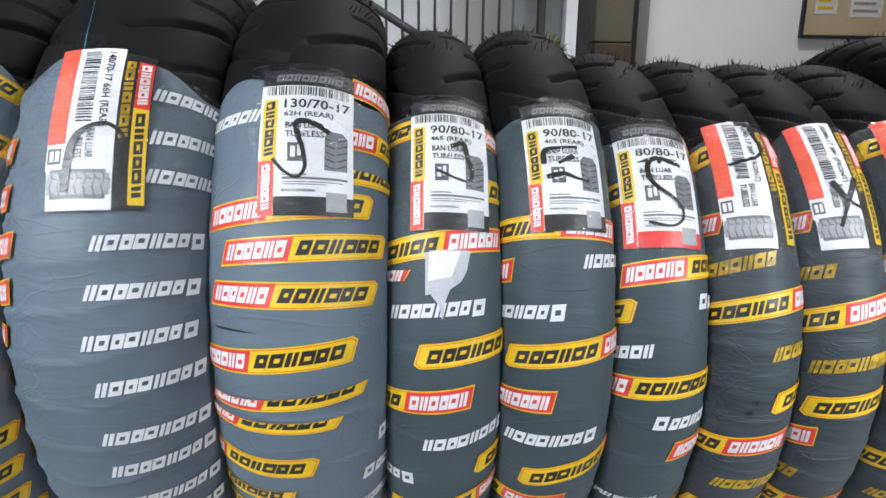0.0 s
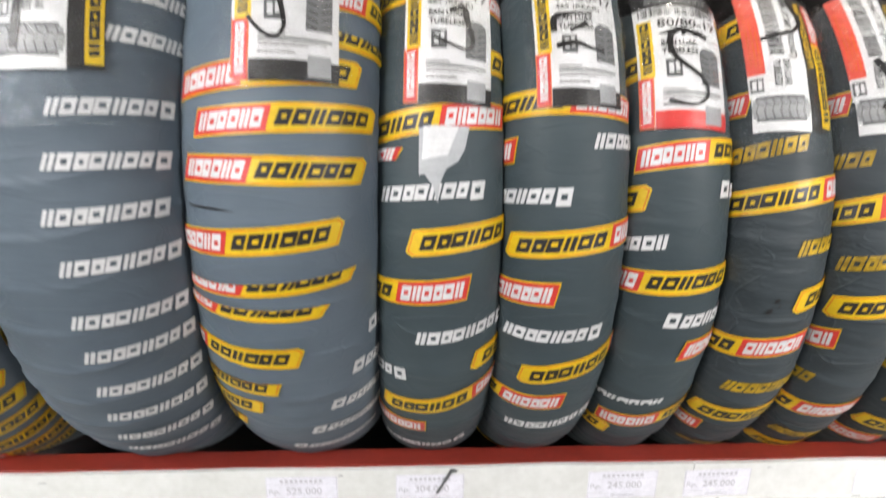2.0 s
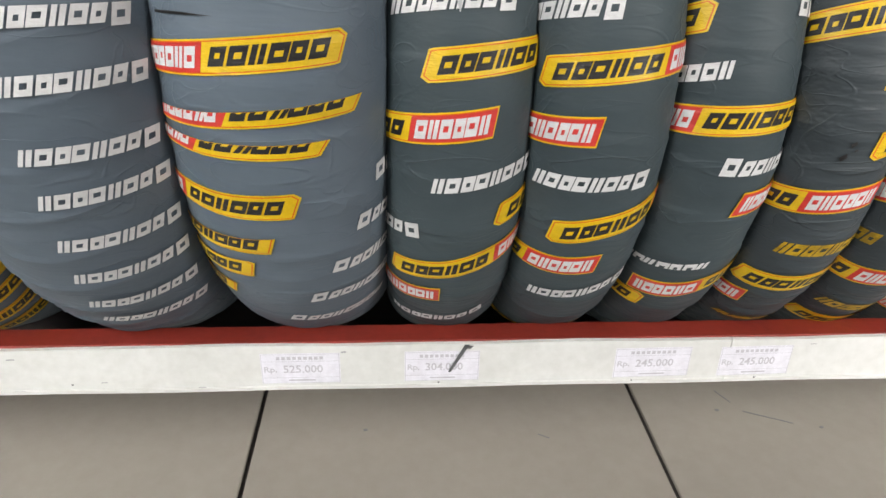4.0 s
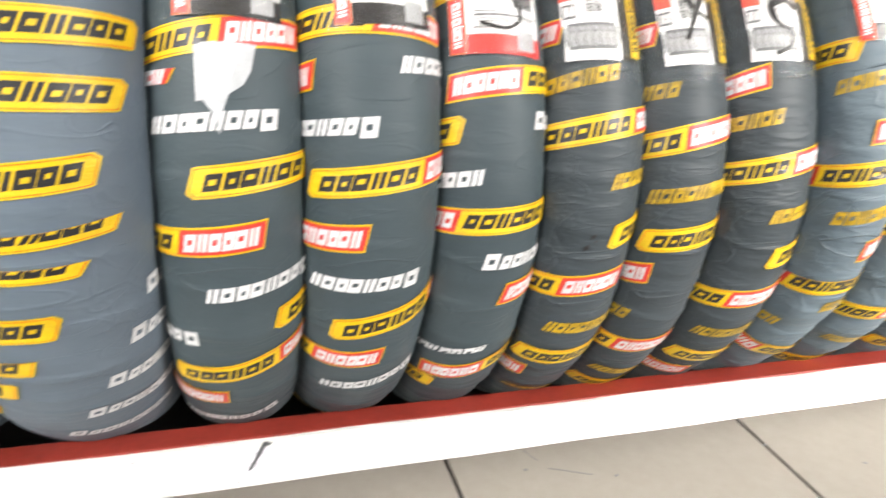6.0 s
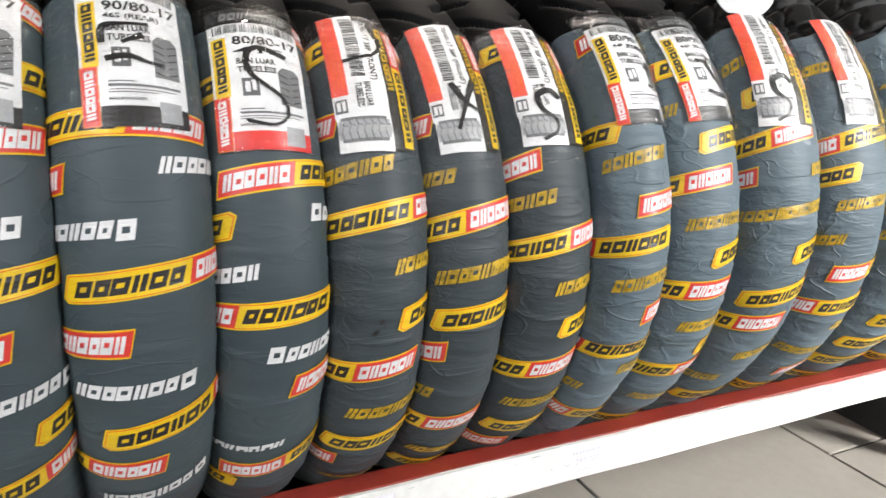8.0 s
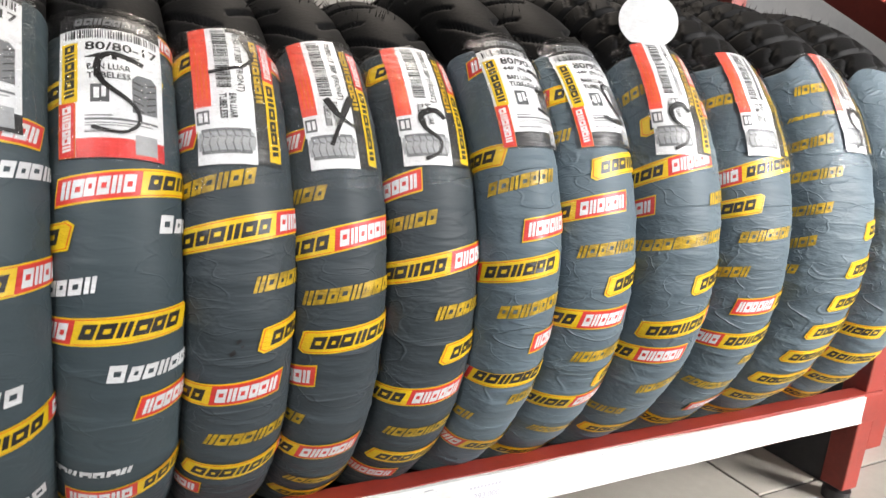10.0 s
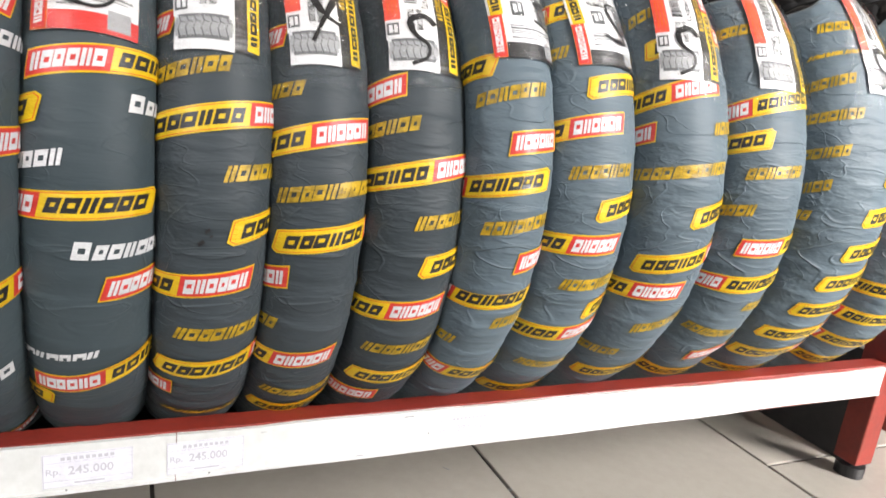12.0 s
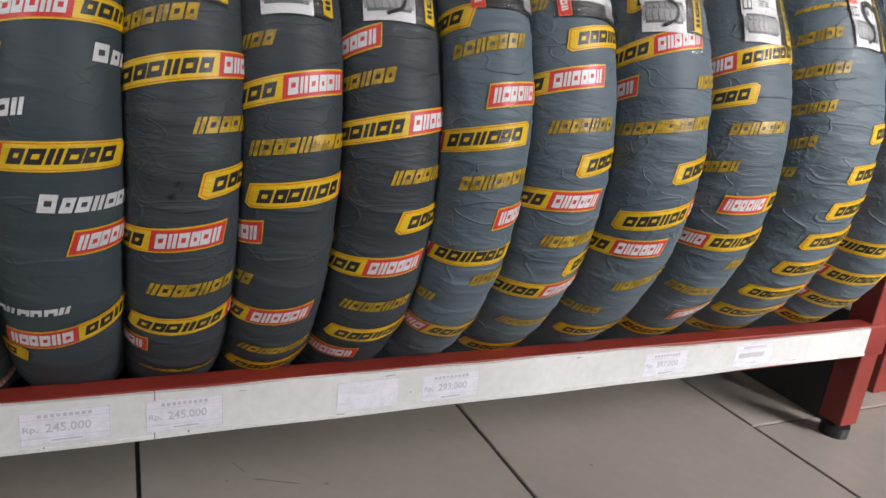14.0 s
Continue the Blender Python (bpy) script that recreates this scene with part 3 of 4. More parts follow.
def rear_label(root, sh, lift, phi, s, tilt, w, h, size, rating, foot, mark, seed):
    """An upright label: dark heading, bar code, tyre size, a picture of the tread and a coloured side strip."""
    rng = random.Random(seed)
    film = lift
    lift = lambda a, b: film(a, b) + 0.0007
    pt = Patch(sh, lift, radians(phi), s / 1000, radians(tilt))
    X, Y = lambda f: (f - 0.5) * w, lambda f: (0.5 - f) * h
    pt.rect(X(0.0), Y(0.13), X(1.0), Y(0.012), I_BLACK, 3)
    pt.rect(X(0.03), Y(0.012), X(0.97), Y(0.0), I_BLACK, 3)
    pt.rect(X(0), Y(1.0), X(1), Y(0.13), I_PAPER, 3)
    sticker = part("size_label", pt.mesh("size_label"), root, "white paper size label with a dark heading")
    pt = Patch(sh, lift, radians(phi), s / 1000, radians(tilt))
    pt.blocks(X(0.14), X(0.86), Y(0.100), Y(0.042), 8, I_PRINT_GREY, 5, 0.2, 3)
    x = 0.06
    while x < 0.93:
        b = rng.choice((0.006, 0.009, 0.013, 0.018))
        pt.rect(X(x), Y(0.208), X(x + b), Y(0.140), I_MID if rng.random() < 0.25 else I_BLACK, 5)
        x += b + rng.choice((0.008, 0.012, 0.02))
    pt.rect(X(0.03), Y(0.66), X(0.185), Y(0.24), I_YELLOW, 5)
    pt.blocks(X(0.06), X(0.155), Y(0.64), Y(0.26), 6, I_BLACK, 6, 0.2, 1, True)
    pt.rect(X(0.0), Y(1.0), X(0.165), Y(0.66), I_ORANGE, 5)
    pt.rect(X(0.012), Y(0.992), X(0.152), Y(0.668), I_RED, 6)
    pt.blocks(X(0.04), X(0.125), Y(0.97), Y(0.69), 6, I_WHITE, 7, 0.2, 1, True)
    pt.rect(X(0.17), Y(1.0), X(1.0), Y(0.885), foot, 5)
    pt.rect(X(0.70), Y(0.975), X(0.92), Y(0.855), I_GREY, 6)
    pt.text(size, X(0.25), Y(0.305), 0.068 * h, 0.70 * w, I_BLACK, 6)
    pt.text(rating, X(0.25), Y(0.372), 0.046 * h, 0.52 * w, I_BLACK, 6)
    pt.text("BAN LUAR", X(0.27), Y(0.445), 0.042 * h, 0.40 * w, I_BLACK, 6)
    pt.text("TUBELESS", X(0.27), Y(0.505), 0.042 * h, 0.40 * w, I_BLACK, 6)
    pt.rect(X(0.30), Y(0.665), X(0.47), Y(0.545), I_MID, 5)
    pt.rect(X(0.33), Y(0.64), X(0.38), Y(0.57), I_PAPER, 6)
    pt.rect(X(0.40), Y(0.63), X(0.44), Y(0.56), I_PAPER, 6)
    pt.quad((X(0.68), Y(0.715)), (X(0.93), Y(0.715)), (X(0.93), Y(0.49)), (X(0.68), Y(0.49)), I_PRINT_GREY, 5)
    pt.quad((X(0.68), Y(0.49)), (X(0.93), Y(0.49)), (X(0.875), Y(0.455)), (X(0.735), Y(0.455)), I_PRINT_GREY, 5)
    for i in range(5):
        yy = 0.49 + i * 0.044
        pt.quad((X(0.69), Y(yy + 0.022)), (X(0.79), Y(yy + 0.042)), (X(0.79), Y(yy + 0.034)), (X(0.69), Y(yy + 0.014)), I_BLACK, 6)
        pt.quad((X(0.82), Y(yy + 0.034)), (X(0.92), Y(yy + 0.010)), (X(0.92), Y(yy + 0.002)), (X(0.82), Y(yy + 0.026)), I_BLACK, 6)
    for y0, x1, hh in ((0.752, 0.50, 0.008), (0.778, 0.93, 0.015), (0.797, 0.88, 0.006), (0.812, 0.70, 0.006)):
        pt.rect(X(0.25), Y(y0), X(x1), Y(y0 - hh), I_PRINT_GREY, 5)
    pt.text("MADE IN INDONESIA", X(0.25), Y(0.855), 0.016 * h, 0.34 * w, I_BLACK, 6)
    part("label_print", pt.mesh("label_print"), sticker)
    if mark:
        pt = Patch(sh, lift, radians(phi), s / 1000, radians(tilt))
        for line in MARKS[mark]:
            pt.stroke([(X(a), Y(b)) for a, b in line], 0.0042, I_MARKER, 9)
        part("marker_stroke", pt.mesh("marker_stroke"), sticker, "black felt-pen mark")
    clear_tape(root, sh, lift, phi, s, tilt, w * 1.22, h * 1.06, seed)


def front_label(root, sh, lift, phi, s, tilt, w, h, size, mark, seed):
    """A label printed sideways: red strip, bar code, size, a dark field with a word mark, a yellow strip and a picture of the tread."""
    rng = random.Random(seed)
    film = lift
    lift = lambda a, b: film(a, b) + 0.0007
    X, Y = lambda f: (f - 0.5) * w, lambda f: (0.5 - f) * h
    pt = Patch(sh, lift, radians(phi), s / 1000, radians(tilt))
    pt.rect(X(0.68), Y(0.99), X(1.0), Y(0.03), I_BLACK, 3)
    pt.rect(X(0.0), Y(0.78), X(0.68), Y(0.0), I_PAPER, 3)
    pt.rect(X(0.02), Y(1.0), X(0.68), Y(0.78), I_PAPER, 3)
    sticker = part("size_label", pt.mesh("size_label"), root, "red, white and black paper size label")
    pt = Patch(sh, lift, radians(phi), s / 1000, radians(tilt))
    pt.rect(X(0.0), Y(0.63), X(0.20), Y(0.0), I_LABEL_RED, 5)
    for i in range(3):
        pt.rect(X(0.05 + 0.05 * i), Y(0.58), X(0.065 + 0.05 * i), Y(0.12 + 0.1 * i), I_ORANGE, 6)
    y = 0.05
    while y < 0.50:
        b = rng.choice((0.004, 0.006, 0.009, 0.012))
        pt.rect(X(0.27), Y(y + b), X(0.44), Y(y), I_BLACK, 5)
        y += b + rng.choice((0.004, 0.006, 0.009))
    pt.rect(X(0.26), Y(0.045), X(0.42), Y(0.025), I_GREY, 5)
    if size:
        pt.text(size, X(0.485), Y(0.03), 0.105 * w, 0.50 * h, I_BLACK, 6, radians(-90))
    else:
        pt.rect(X(0.50), Y(0.5), X(0.57), Y(0.05), I_MID, 5)
    pt.text("BAN LUAR", X(0.40), Y(0.545), 0.085 * w, 0.17 * h, I_BLACK, 6, radians(-90))
    pt.text("TUBELESS", X(0.29), Y(0.545), 0.085 * w, 0.17 * h, I_BLACK, 6, radians(-90))
    pt.rect(X(0.02), Y(0.745), X(0.17), Y(0.655), I_MID, 5)
    pt.rect(X(0.045), Y(0.73), X(0.09), Y(0.67), I_PAPER, 6)
    pt.rect(X(0.11), Y(0.73), X(0.15), Y(0.67), I_PAPER, 6)
    # the printed picture of a tread lying on its side: rounded ends, a paler middle, a net of grooves
    for y0, y1, inset, tone in ((0.775, 0.795, 0.05, I_PRINT_GREY), (0.795, 0.825, 0.015, I_GREY), (0.825, 0.885, 0.0, I_PICTURE), (0.885, 0.915, 0.015, I_GREY), (0.915, 0.937, 0.05, I_PRINT_GREY)):
        pt.rect(X(0.02 + inset), Y(y1), X(0.67 - inset), Y(y0), tone, 5)
    for i in range(7):
        a = 0.06 + i * 0.086
        for x0, y0, x1, y1 in ((a, 0.78, a + 0.03, 0.825), (a + 0.03, 0.825, a, 0.87), (a, 0.87, a + 0.03, 0.93), (a + 0.03, 0.825, a + 0.085, 0.835), (a, 0.87, a - 0.04, 0.882)):
            pt.quad((X(x0), Y(y0)), (X(x1), Y(y1)), (X(x1 + 0.011), Y(y1 - 0.004)), (X(x0 + 0.011), Y(y0 - 0.004)), I_MID, 6)
    for i in range(4):
        pt.rect(X(0.30 + 0.03 * i), Y(0.50), X(0.312 + 0.03 * i), Y(0.36 - 0.01 * i), I_GREY, 4)
    pt.blocks(X(0.71), X(0.80), Y(0.60), Y(0.08), 7, I_GOLD, 5, 0.2, 1, True)
    pt.rect(X(0.83), Y(0.40), X(0.99), Y(0.08), I_RED, 5)
    pt.blocks(X(0.86), X(0.96), Y(0.38), Y(0.10), 6, I_WHITE, 6, 0.2, 1, True)
    pt.rect(X(0.83), Y(0.97), X(0.99), Y(0.40), I_YELLOW, 5)
    pt.blocks(X(0.865), X(0.955), Y(0.94), Y(0.43), 6, I_BLACK, 6, 0.2, 1, True)
    part("label_print", pt.mesh("label_print"), sticker)
    if mark:
        pt = Patch(sh, lift, radians(phi), s / 1000, radians(tilt))
        for line in MARKS[mark]:
            pt.stroke([(X(0.02 + 0.8 * a), Y(b)) for a, b in line], 0.0052, I_MARKER, 9)
        part("marker_stroke", pt.mesh("marker_stroke"), sticker, "black felt-pen mark")
    clear_tape(root, sh, lift, phi - (5 if seed == 1 else 2), s, tilt, w * (2.6 if seed == 1 else 1.7), h * 1.12, seed)


def clear_tape(root, sh, lift, phi, s, tilt, w, h, seed):
    rng = random.Random(seed + 77)
    waves = [(rng.uniform(-900, 900), rng.uniform(200, 700), rng.uniform(0, 6)) for _ in range(6)]

    def crumple(ph, ss):
        return lift(ph, ss) + 0.0035 + 0.0006 * sum(np.sin(a * ss + b * ph * sh.radius + c) for a, b, c in waves) / 3

    pt = Patch(sh, crumple, radians(phi), s / 1000, radians(tilt))
    pt.quad((-w / 2, -h / 2), (w / 2, -h / 2), (w / 2, h / 2), (-w / 2, h / 2), M_CLEAR, 0, 0.003)
    me = pt.mesh("clear_tape")
    me.polygons.foreach_set("use_smooth", [True] * len(me.polygons))
    ob = part("clear_tape", me, root, "crinkled clear tape over the label")
    ob.visible_shadow = False


# ---- the printing on each tyre ----
PRINTS = {}
PRINTS[0] = [
    ("A", 43.4, 12.4, 0, 0, 1), ("A", 33.4, 14.7, 0, 0, 1), ("A", -13.5, 6, 0, 0, 1), ("A", -20.1, 1, 0, 0, 1), ("A", -26.4, -3.4, 0, 0, 1),
    ("A", -32.5, 2, 3, 0, 1), ("A", -38.5, 8, 4, 0, 1), ("A", -44.5, 13, 6, 0, 1), ("A", -50.5, 18, 6, 0, 1), ("A", -56.5, 24, 8, 0, 1),
]
PRINTS[1] = [
    ("s", 39.4, 72.7, 6.2, 0, 1), ("s", 32.9, 73.5, 7.7, 0, 1), ("s", 26.8, 73, 3.4, 0, 1), ("s", 17.6, 42.4, 3.4, 0, 1),
    ("s", 11.1, 38.7, 1.1, 0, 1), ("s", 4.7, 35.3, 2.1, 0, 1), ("s", -1.7, 40.4, 2.1, 0, 1), ("s", -9.5, 39.6, -0.5, 0, 1),
    ("s", -15, 40.4, 1, 0, 1), ("s", -21.9, 39, -0.6, 0, 1), ("s", -28.3, 36.5, 0.2, 0, 1), ("s", -35.2, 33.1, -1.3, 0, 1),
    ("s", -41.7, 31.3, -8, 0, 1), ("a", 16.7, -97.6, 3.5, 0, 1), ("a", 9.2, -100.9, 10.3, 0, 1), ("a", 3.8, -111.7, 1.1, 0, 1),
    ("a", -3.8, -122.8, 1.1, 0, 1), ("a", -11.6, -122.5, 1.1, 0, 1), ("a", -18.3, -119.7, 1.1, 0, 1), ("a", 24.4, -104.7, -2.8, 0, 1),
    ("a", 32.2, -104, -8, 0, 1),
]
PRINTS[2] = [
    ("A", 18, -0.6, 2.4, 0, 1), ("A", 11.7, -12.7, -1, 0, 1), ("A", 2.3, -30.2, 4.9, 0, 1), ("A", -3.4, -22.6, 5, 0, 0.5),
    ("A", -7.1, -43.2, 1, 0, 0.5), ("A", -15.8, -61.4, 2.8, 0, 1), ("A", -23.1, -78.8, 7.4, 0, 0.75), ("A", -29.9, -93.4, 12, 0, 0.9),
    ("A", -37.2, -112.8, 12, 0, 0.8), ("S", -13.7, 98.5, 2.8, 0, 1), ("S", -21.4, 82.6, -6.3, 0, 1), ("S", -28.4, 63.8, -6.3, 0, 1),
    ("S", -35.2, 46.4, -6.3, 0, 1), ("S", -42.7, 28, -6.3, 0, 1), ("A", 45.2, 86.8, 6.7, 0, 1), ("A", 35.4, 61.6, 8, 0, 1),
    ("A", 29.3, 32.4, 3.8, 0, 0.6), ("A", 23.5, -15.7, 3.9, 0, 1), ("S", 38.5, -58.6, -6.3, 0, 1),
]
PRINTS[3] = [
    ("a", 24, -0, 6.3, 0, 1), ("a", 19, -75.7, -0.5, 0.3, 0.75), ("s", 13.6, -6.5, 3.9, 0, 1), ("a", 7.9, 51.9, 6.6, 0, 1),
    ("a", -1.8, -28.4, 6.9, 0, 1), ("s", -8.4, 19.8, 7.3, 0, 1), ("s", -19.4, -57.5, 16.3, 0, 1), ("a", -12, 97.8, 10.1, 0, 1),
    ("a", -22.4, 28.1, 16.3, 0, 1), ("a", -34.5, -53.1, 16.1, 0, 1), ("s", -41.4, -8, 16.3, 0, 1), ("a", 44.2, 12.4, -2.1, 0, 1),
    ("a", 35.3, 101.1, 7.7, 0, 1),
]
PRINTS[4] = [
    ("a", 140.8, -47.4, -4.8, 0, 1), ("a", 26.3, -0.1, -1.2, 0, 1), ("a", 18.9, -86.4, 4.4, 0, 1), ("s", 21.2, 49.1, 3.8, 0, 1),
    ("s", 12.7, -36.6, 2.6, 0, 1), ("a", 6.9, 29.1, 6.6, 0, 1), ("a", -2.7, -54.3, 4.9, 0, 1), ("s", -9.1, -6.6, 3.8, 0, 1),
    ("a", -14.2, 45.3, 13, 0, 1), ("a", -24.9, -37.8, 7.6, 0, 1), ("s", -31.2, 4.2, 13.5, 0, 1), ("a", -54.6, 22.5, 13.5, 0, 1),
    ("a", 130.2, -108, 4.4, 0, 0.4),
]
PRINTS[5] = [
    ("A", 22.3, 12, 6.3, 0, 1), ("A", 13.1, -99.6, 7.3, 0, 1), ("S", 7.2, -48.4, 8.9, 0, 1), ("A", 1.5, -28.5, 3.2, 0, 1),
    ("S", -4.9, 27.4, -0.3, 0, 1), ("A", -10.7, 55.9, 0.5, 0, 1), ("S", 16.6, 59, 1.8, 0, 1), ("S", -24.8, -28.5, 13.2, 0.4, 1),
    ("A", -28.6, 8.7, 15.5, 0, 1), ("A", -39.6, -94.6, 15.5, 0, 1), ("A", 34.6, -103.3, 6.3, 0, 1), ("A", 36.2, -44.1, 6.3, 0, 1),
    ("A", 48.3, 45.3, 6.3, 0, 1),
]
PRINTS[6] = [
    ("t", 23.8, -21.1, 9.4, 0, 1), ("a", 17.4, 21.3, 10.1, 0, 1), ("t", 8.8, 34.3, 6, 0, 1), ("a", 2, 80.9, 10.7, 0, 1),
    ("a", -10.2, -20.9, 7.7, 0, 1), ("t", -19, 7, 2.7, 0, 1), ("a", -26.6, 35.1, 5.9, 0, 1), ("a", -36.7, -68.5, 15.2, 0, 1),
    ("a", 47.5, 29.8, 6, 0, 1), ("a", 32.3, -76.4, -3.1, 0, 1), ("t", -42.4, 2.5, -3.1, 0, 0.6),
]
PRINTS[7] = [
    ("t", 22.5, -44, 3.3, 0, 1), ("a", 15, -9.9, 12.2, 0, 1), ("t", 6.2, -2.8, 8.2, 0, 1), ("t", 7.4, 41.7, 4.8, 0, 1),
    ("a", -0.4, 39.4, 8, 0, 1), ("a", -11.4, -66.8, 14.9, 0, 1), ("t", -19, -53.7, 5.8, 0, 1), ("a", -26.7, -23.5, 5.8, 0, 1),
    ("t", -36.8, 3.6, -0.3, 0, 1), ("a", -42.6, 38.8, 7.7, 0, 1), ("a", 32.8, -74.2, -2.3, 0, 1), ("a", -9, 116.5, 5.8, 0, 1),
]
PRINTS[8] = [
    ("a", 23.2, -63.3, 11.7, 0, 1), ("t", 17.7, -35.8, 9.7, 0, 1), ("a", 10.7, 4, 11.5, 0, 1), ("t", 2.3, 23.2, 6.2, 0, 1),
    ("a", -4.7, 74.7, 6.2, 0, 1), ("a", -15.7, -17.3, 6.2, 0, 1), ("t", -24.5, 0.5, 3.6, 0, 1), ("a", -32.8, 38.8, 4, 0, 1),
    ("a", -42.7, -49.4, 12.4, 0, 1), ("a", 48.2, 30.7, -3, 0, 1),
]
PRINTS[9] = [
    ("A", 26, -98, -0.6, 0, 1), ("T", 20.8, -12.7, 11.1, 0, 1), ("A", 13.8, 32.5, 8.9, 0, 1), ("A", 4.2, -48.6, 9.6, 0, 1),
    ("T", -1.6, -1.2, 10.3, 0, 1), ("A", -7, 50.2, 8.1, 0, 1), ("A", -16.7, -42.8, 6, 0, 0.8), ("T", -20.5, 26.2, 6.6, 0, 1),
    ("T", -27.9, -57.4, 8.1, 0, 1), ("A", -35.9, -22.7, -1, 0, 1), ("A", 46, 8.7, 8.1, 0, 1),
]
PRINTS[10] = [
    ("a", 26.7, 53.7, 12.5, 0, 1), ("a", 16.1, -32.8, 9, 0, 1), ("t", 8.9, -1.5, 6.5, 0, 1), ("a", 4.6, 67.6, 11.2, 0, 1),
    ("a", -5, -22.7, 3.4, 0, 1), ("t", -12.5, 8.8, 3.5, 0, 1), ("a", -14.8, 81.2, 15.6, 0, 1), ("a", -24.5, -3.2, 6.7, 0, 1),
    ("t", -34.6, 3.1, -2.7, 0, 1), ("a", -44.2, 31.3, 15.6, 0, 1), ("A", 39.5, -41.4, 0.3, 0, 1), ("T", 30.6, -62, 1.2, 0, 1),
]
PRINTS[11] = [
    ("a", 22.2, -31, 11.4, 0, 1), ("a", 12.9, -91.6, 12.1, 0, 1), ("t", 7.3, -32.5, 8, 0, 1), ("t", 8.4, 2.8, 7.6, 0, 1),
    ("a", 2.5, 67.3, 12.8, 0, 1), ("t", 17, 38.5, 10.3, 0, 1), ("a", -8.1, 26.9, 12.1, 0, 1), ("a", -17, -37.4, 8.9, 0, 1),
    ("t", -23.9, 8.4, 16.9, 0, 1), ("t", -35.1, -44.8, 17.2, 0, 1), ("a", -39, 30.6, 17.2, 0, 1), ("a", 34.6, 22.7, 14, 0, 1),
    ("T", 39.7, -30, 12.1, 0, 1),
]
PRINTS[12] = [
    ("A", 20.7, -38.5, 11, 0, 1), ("A", 12.1, -91.6, 9.6, 0, 1), ("T", 8.1, -11.8, 6.1, 0, 1), ("T", -0.5, -57.6, 9.6, 0, 1),
    ("A", -6.4, 13.9, 5.3, 0, 1), ("A", -15.7, -33.6, 6.6, 0, 1), ("T", -21, 31.7, -2.6, 0, 1), ("T", -28.4, -16.1, -2.1, 0, 1),
    ("A", -34.3, 28.2, 15.8, 0, 1), ("A", -46.4, -50.3, 7.6, 0, 1), ("T", 37.7, -50.3, -2.6, 0, 1),
]
PRINTS[13] = [
    ("t", 26.8, -54.9, 5.7, 0, 1), ("t", 19.6, -50, 4.8, 0, 1), ("t", 11.6, -63.4, 9, 0, 1), ("t", 3.5, -76.1, 17.2, 0, 1),
    ("t", -2.9, -89.6, 8.4, 0, 1), ("a", 9.6, 83, 10.3, 0, 1), ("a", 0.3, 66.2, 6.3, 0, 1), ("a", -6.9, 56.7, 8.6, 0, 1),
    ("a", -14.4, 46.2, 8.2, 0, 1), ("a", -22, 36.9, 7.4, 0, 1), ("a", -30.2, 23.9, 9.1, 0, 1), ("a", -37.7, 17.1, 14.4, 0, 1),
    ("a", -47.4, 16.3, 15.3, 0, 1), ("t", 39.4, -18.8, -0.5, 0, 1), ("t", 33.8, -34.6, 1.3, 0, 0.4),
]
PRINTS[14] = [
    ("A", -21.2, -86.2, 8.4, 0, 1), ("A", -29.3, -60.7, 7.5, 0, 1), ("A", -38.1, -55.3, 4.9, 0, 1), ("A", -47.7, -54.1, 8, 0, 1),
]
LABELS = {
    1: (33.2, 5.8, 1.1, 60, 119.5),
    2: (33.9, 10.4, 0.4, 63.1, 112.7),
    3: (37.9, 4.9, -1.4, 57.1, 110.5),
    4: (37.2, 4.2, 0.2, 56.6, 108.7),
    5: (37.9, -0.3, -1.4, 59.5, 108.9),
    6: (39.4, -0.4, -1.4, 55.6, 115.4),
    7: (39.7, -0.5, 1.1, 52, 116),
    8: (40.9, 0.3, -2, 57, 116.7),
    9: (38.8, 4.5, 1.5, 61, 109),
    10: (39.9, 5.5, 2, 64, 110.6),
    11: (37.1, -8.7, -5.1, 56.3, 121.6),
    12: (36.5, 2, -3.9, 56.8, 119.6),
    13: (36.1, 11.5, -3, 52, 121),
}
SIZES = {
    1: ("140/70-17 66H (REAR)", "", "arc"), 2: ("130/70-17", "62H (REAR)", "hook"), 3: ("90/80-17", "46S (REAR)", "check"), 4: ("90/80-17", "46S (REAR)", "box"),
    5: ("80/80-17", "41S", "ess"), 6: ("70/90-17 38P (FRONT)", "", "three"), 7: ("70/90-17 38P (FRONT)", "", "cross"), 8: ("70/90-17 38P (FRONT)", "", "low_ess"),
    9: ("80/90-17", "44P (REAR)", "bee"), 10: ("80/90-17", "44P (REAR)", "enn"), 11: ("100/80-17 52S (FRONT)", "", "low_ess"), 12: ("", "", None), 13: ("", "", "low_ess"),
}
KIND_LABELS = (
    "wide motorcycle tyre wound in grey film with yellow bands", "widest rear tyre in grey film with white word marks", "wide rear tyre in grey film with red and yellow bands",
    "rear tyre in grey film with torn white paper", "rear tyre in grey film beside one of the same size", "narrow tyre in grey film with a red footed label",
    "narrow front tyre in grey film darkened as shaded, with gold marks", "narrow front tyre in grey film darkened as shaded, marked with a cross", "narrow front tyre in grey film darkened as shaded, with a curved pen mark",
    "rear tyre in creased grey film with gold marks", "rear tyre in creased grey film with inverted bands", "front tyre with block tread in creased grey film",
    "tyre with block tread and an unmarked white label", "block-tread tyre in grey film with many yellow bands", "last block-tread tyre at the end of the rack",
)
WRAP_TOP = {k: v[0] + math.degrees(v[4] / 2000 / TYRES[k][2]) - 1.5 for k, v in LABELS.items()}
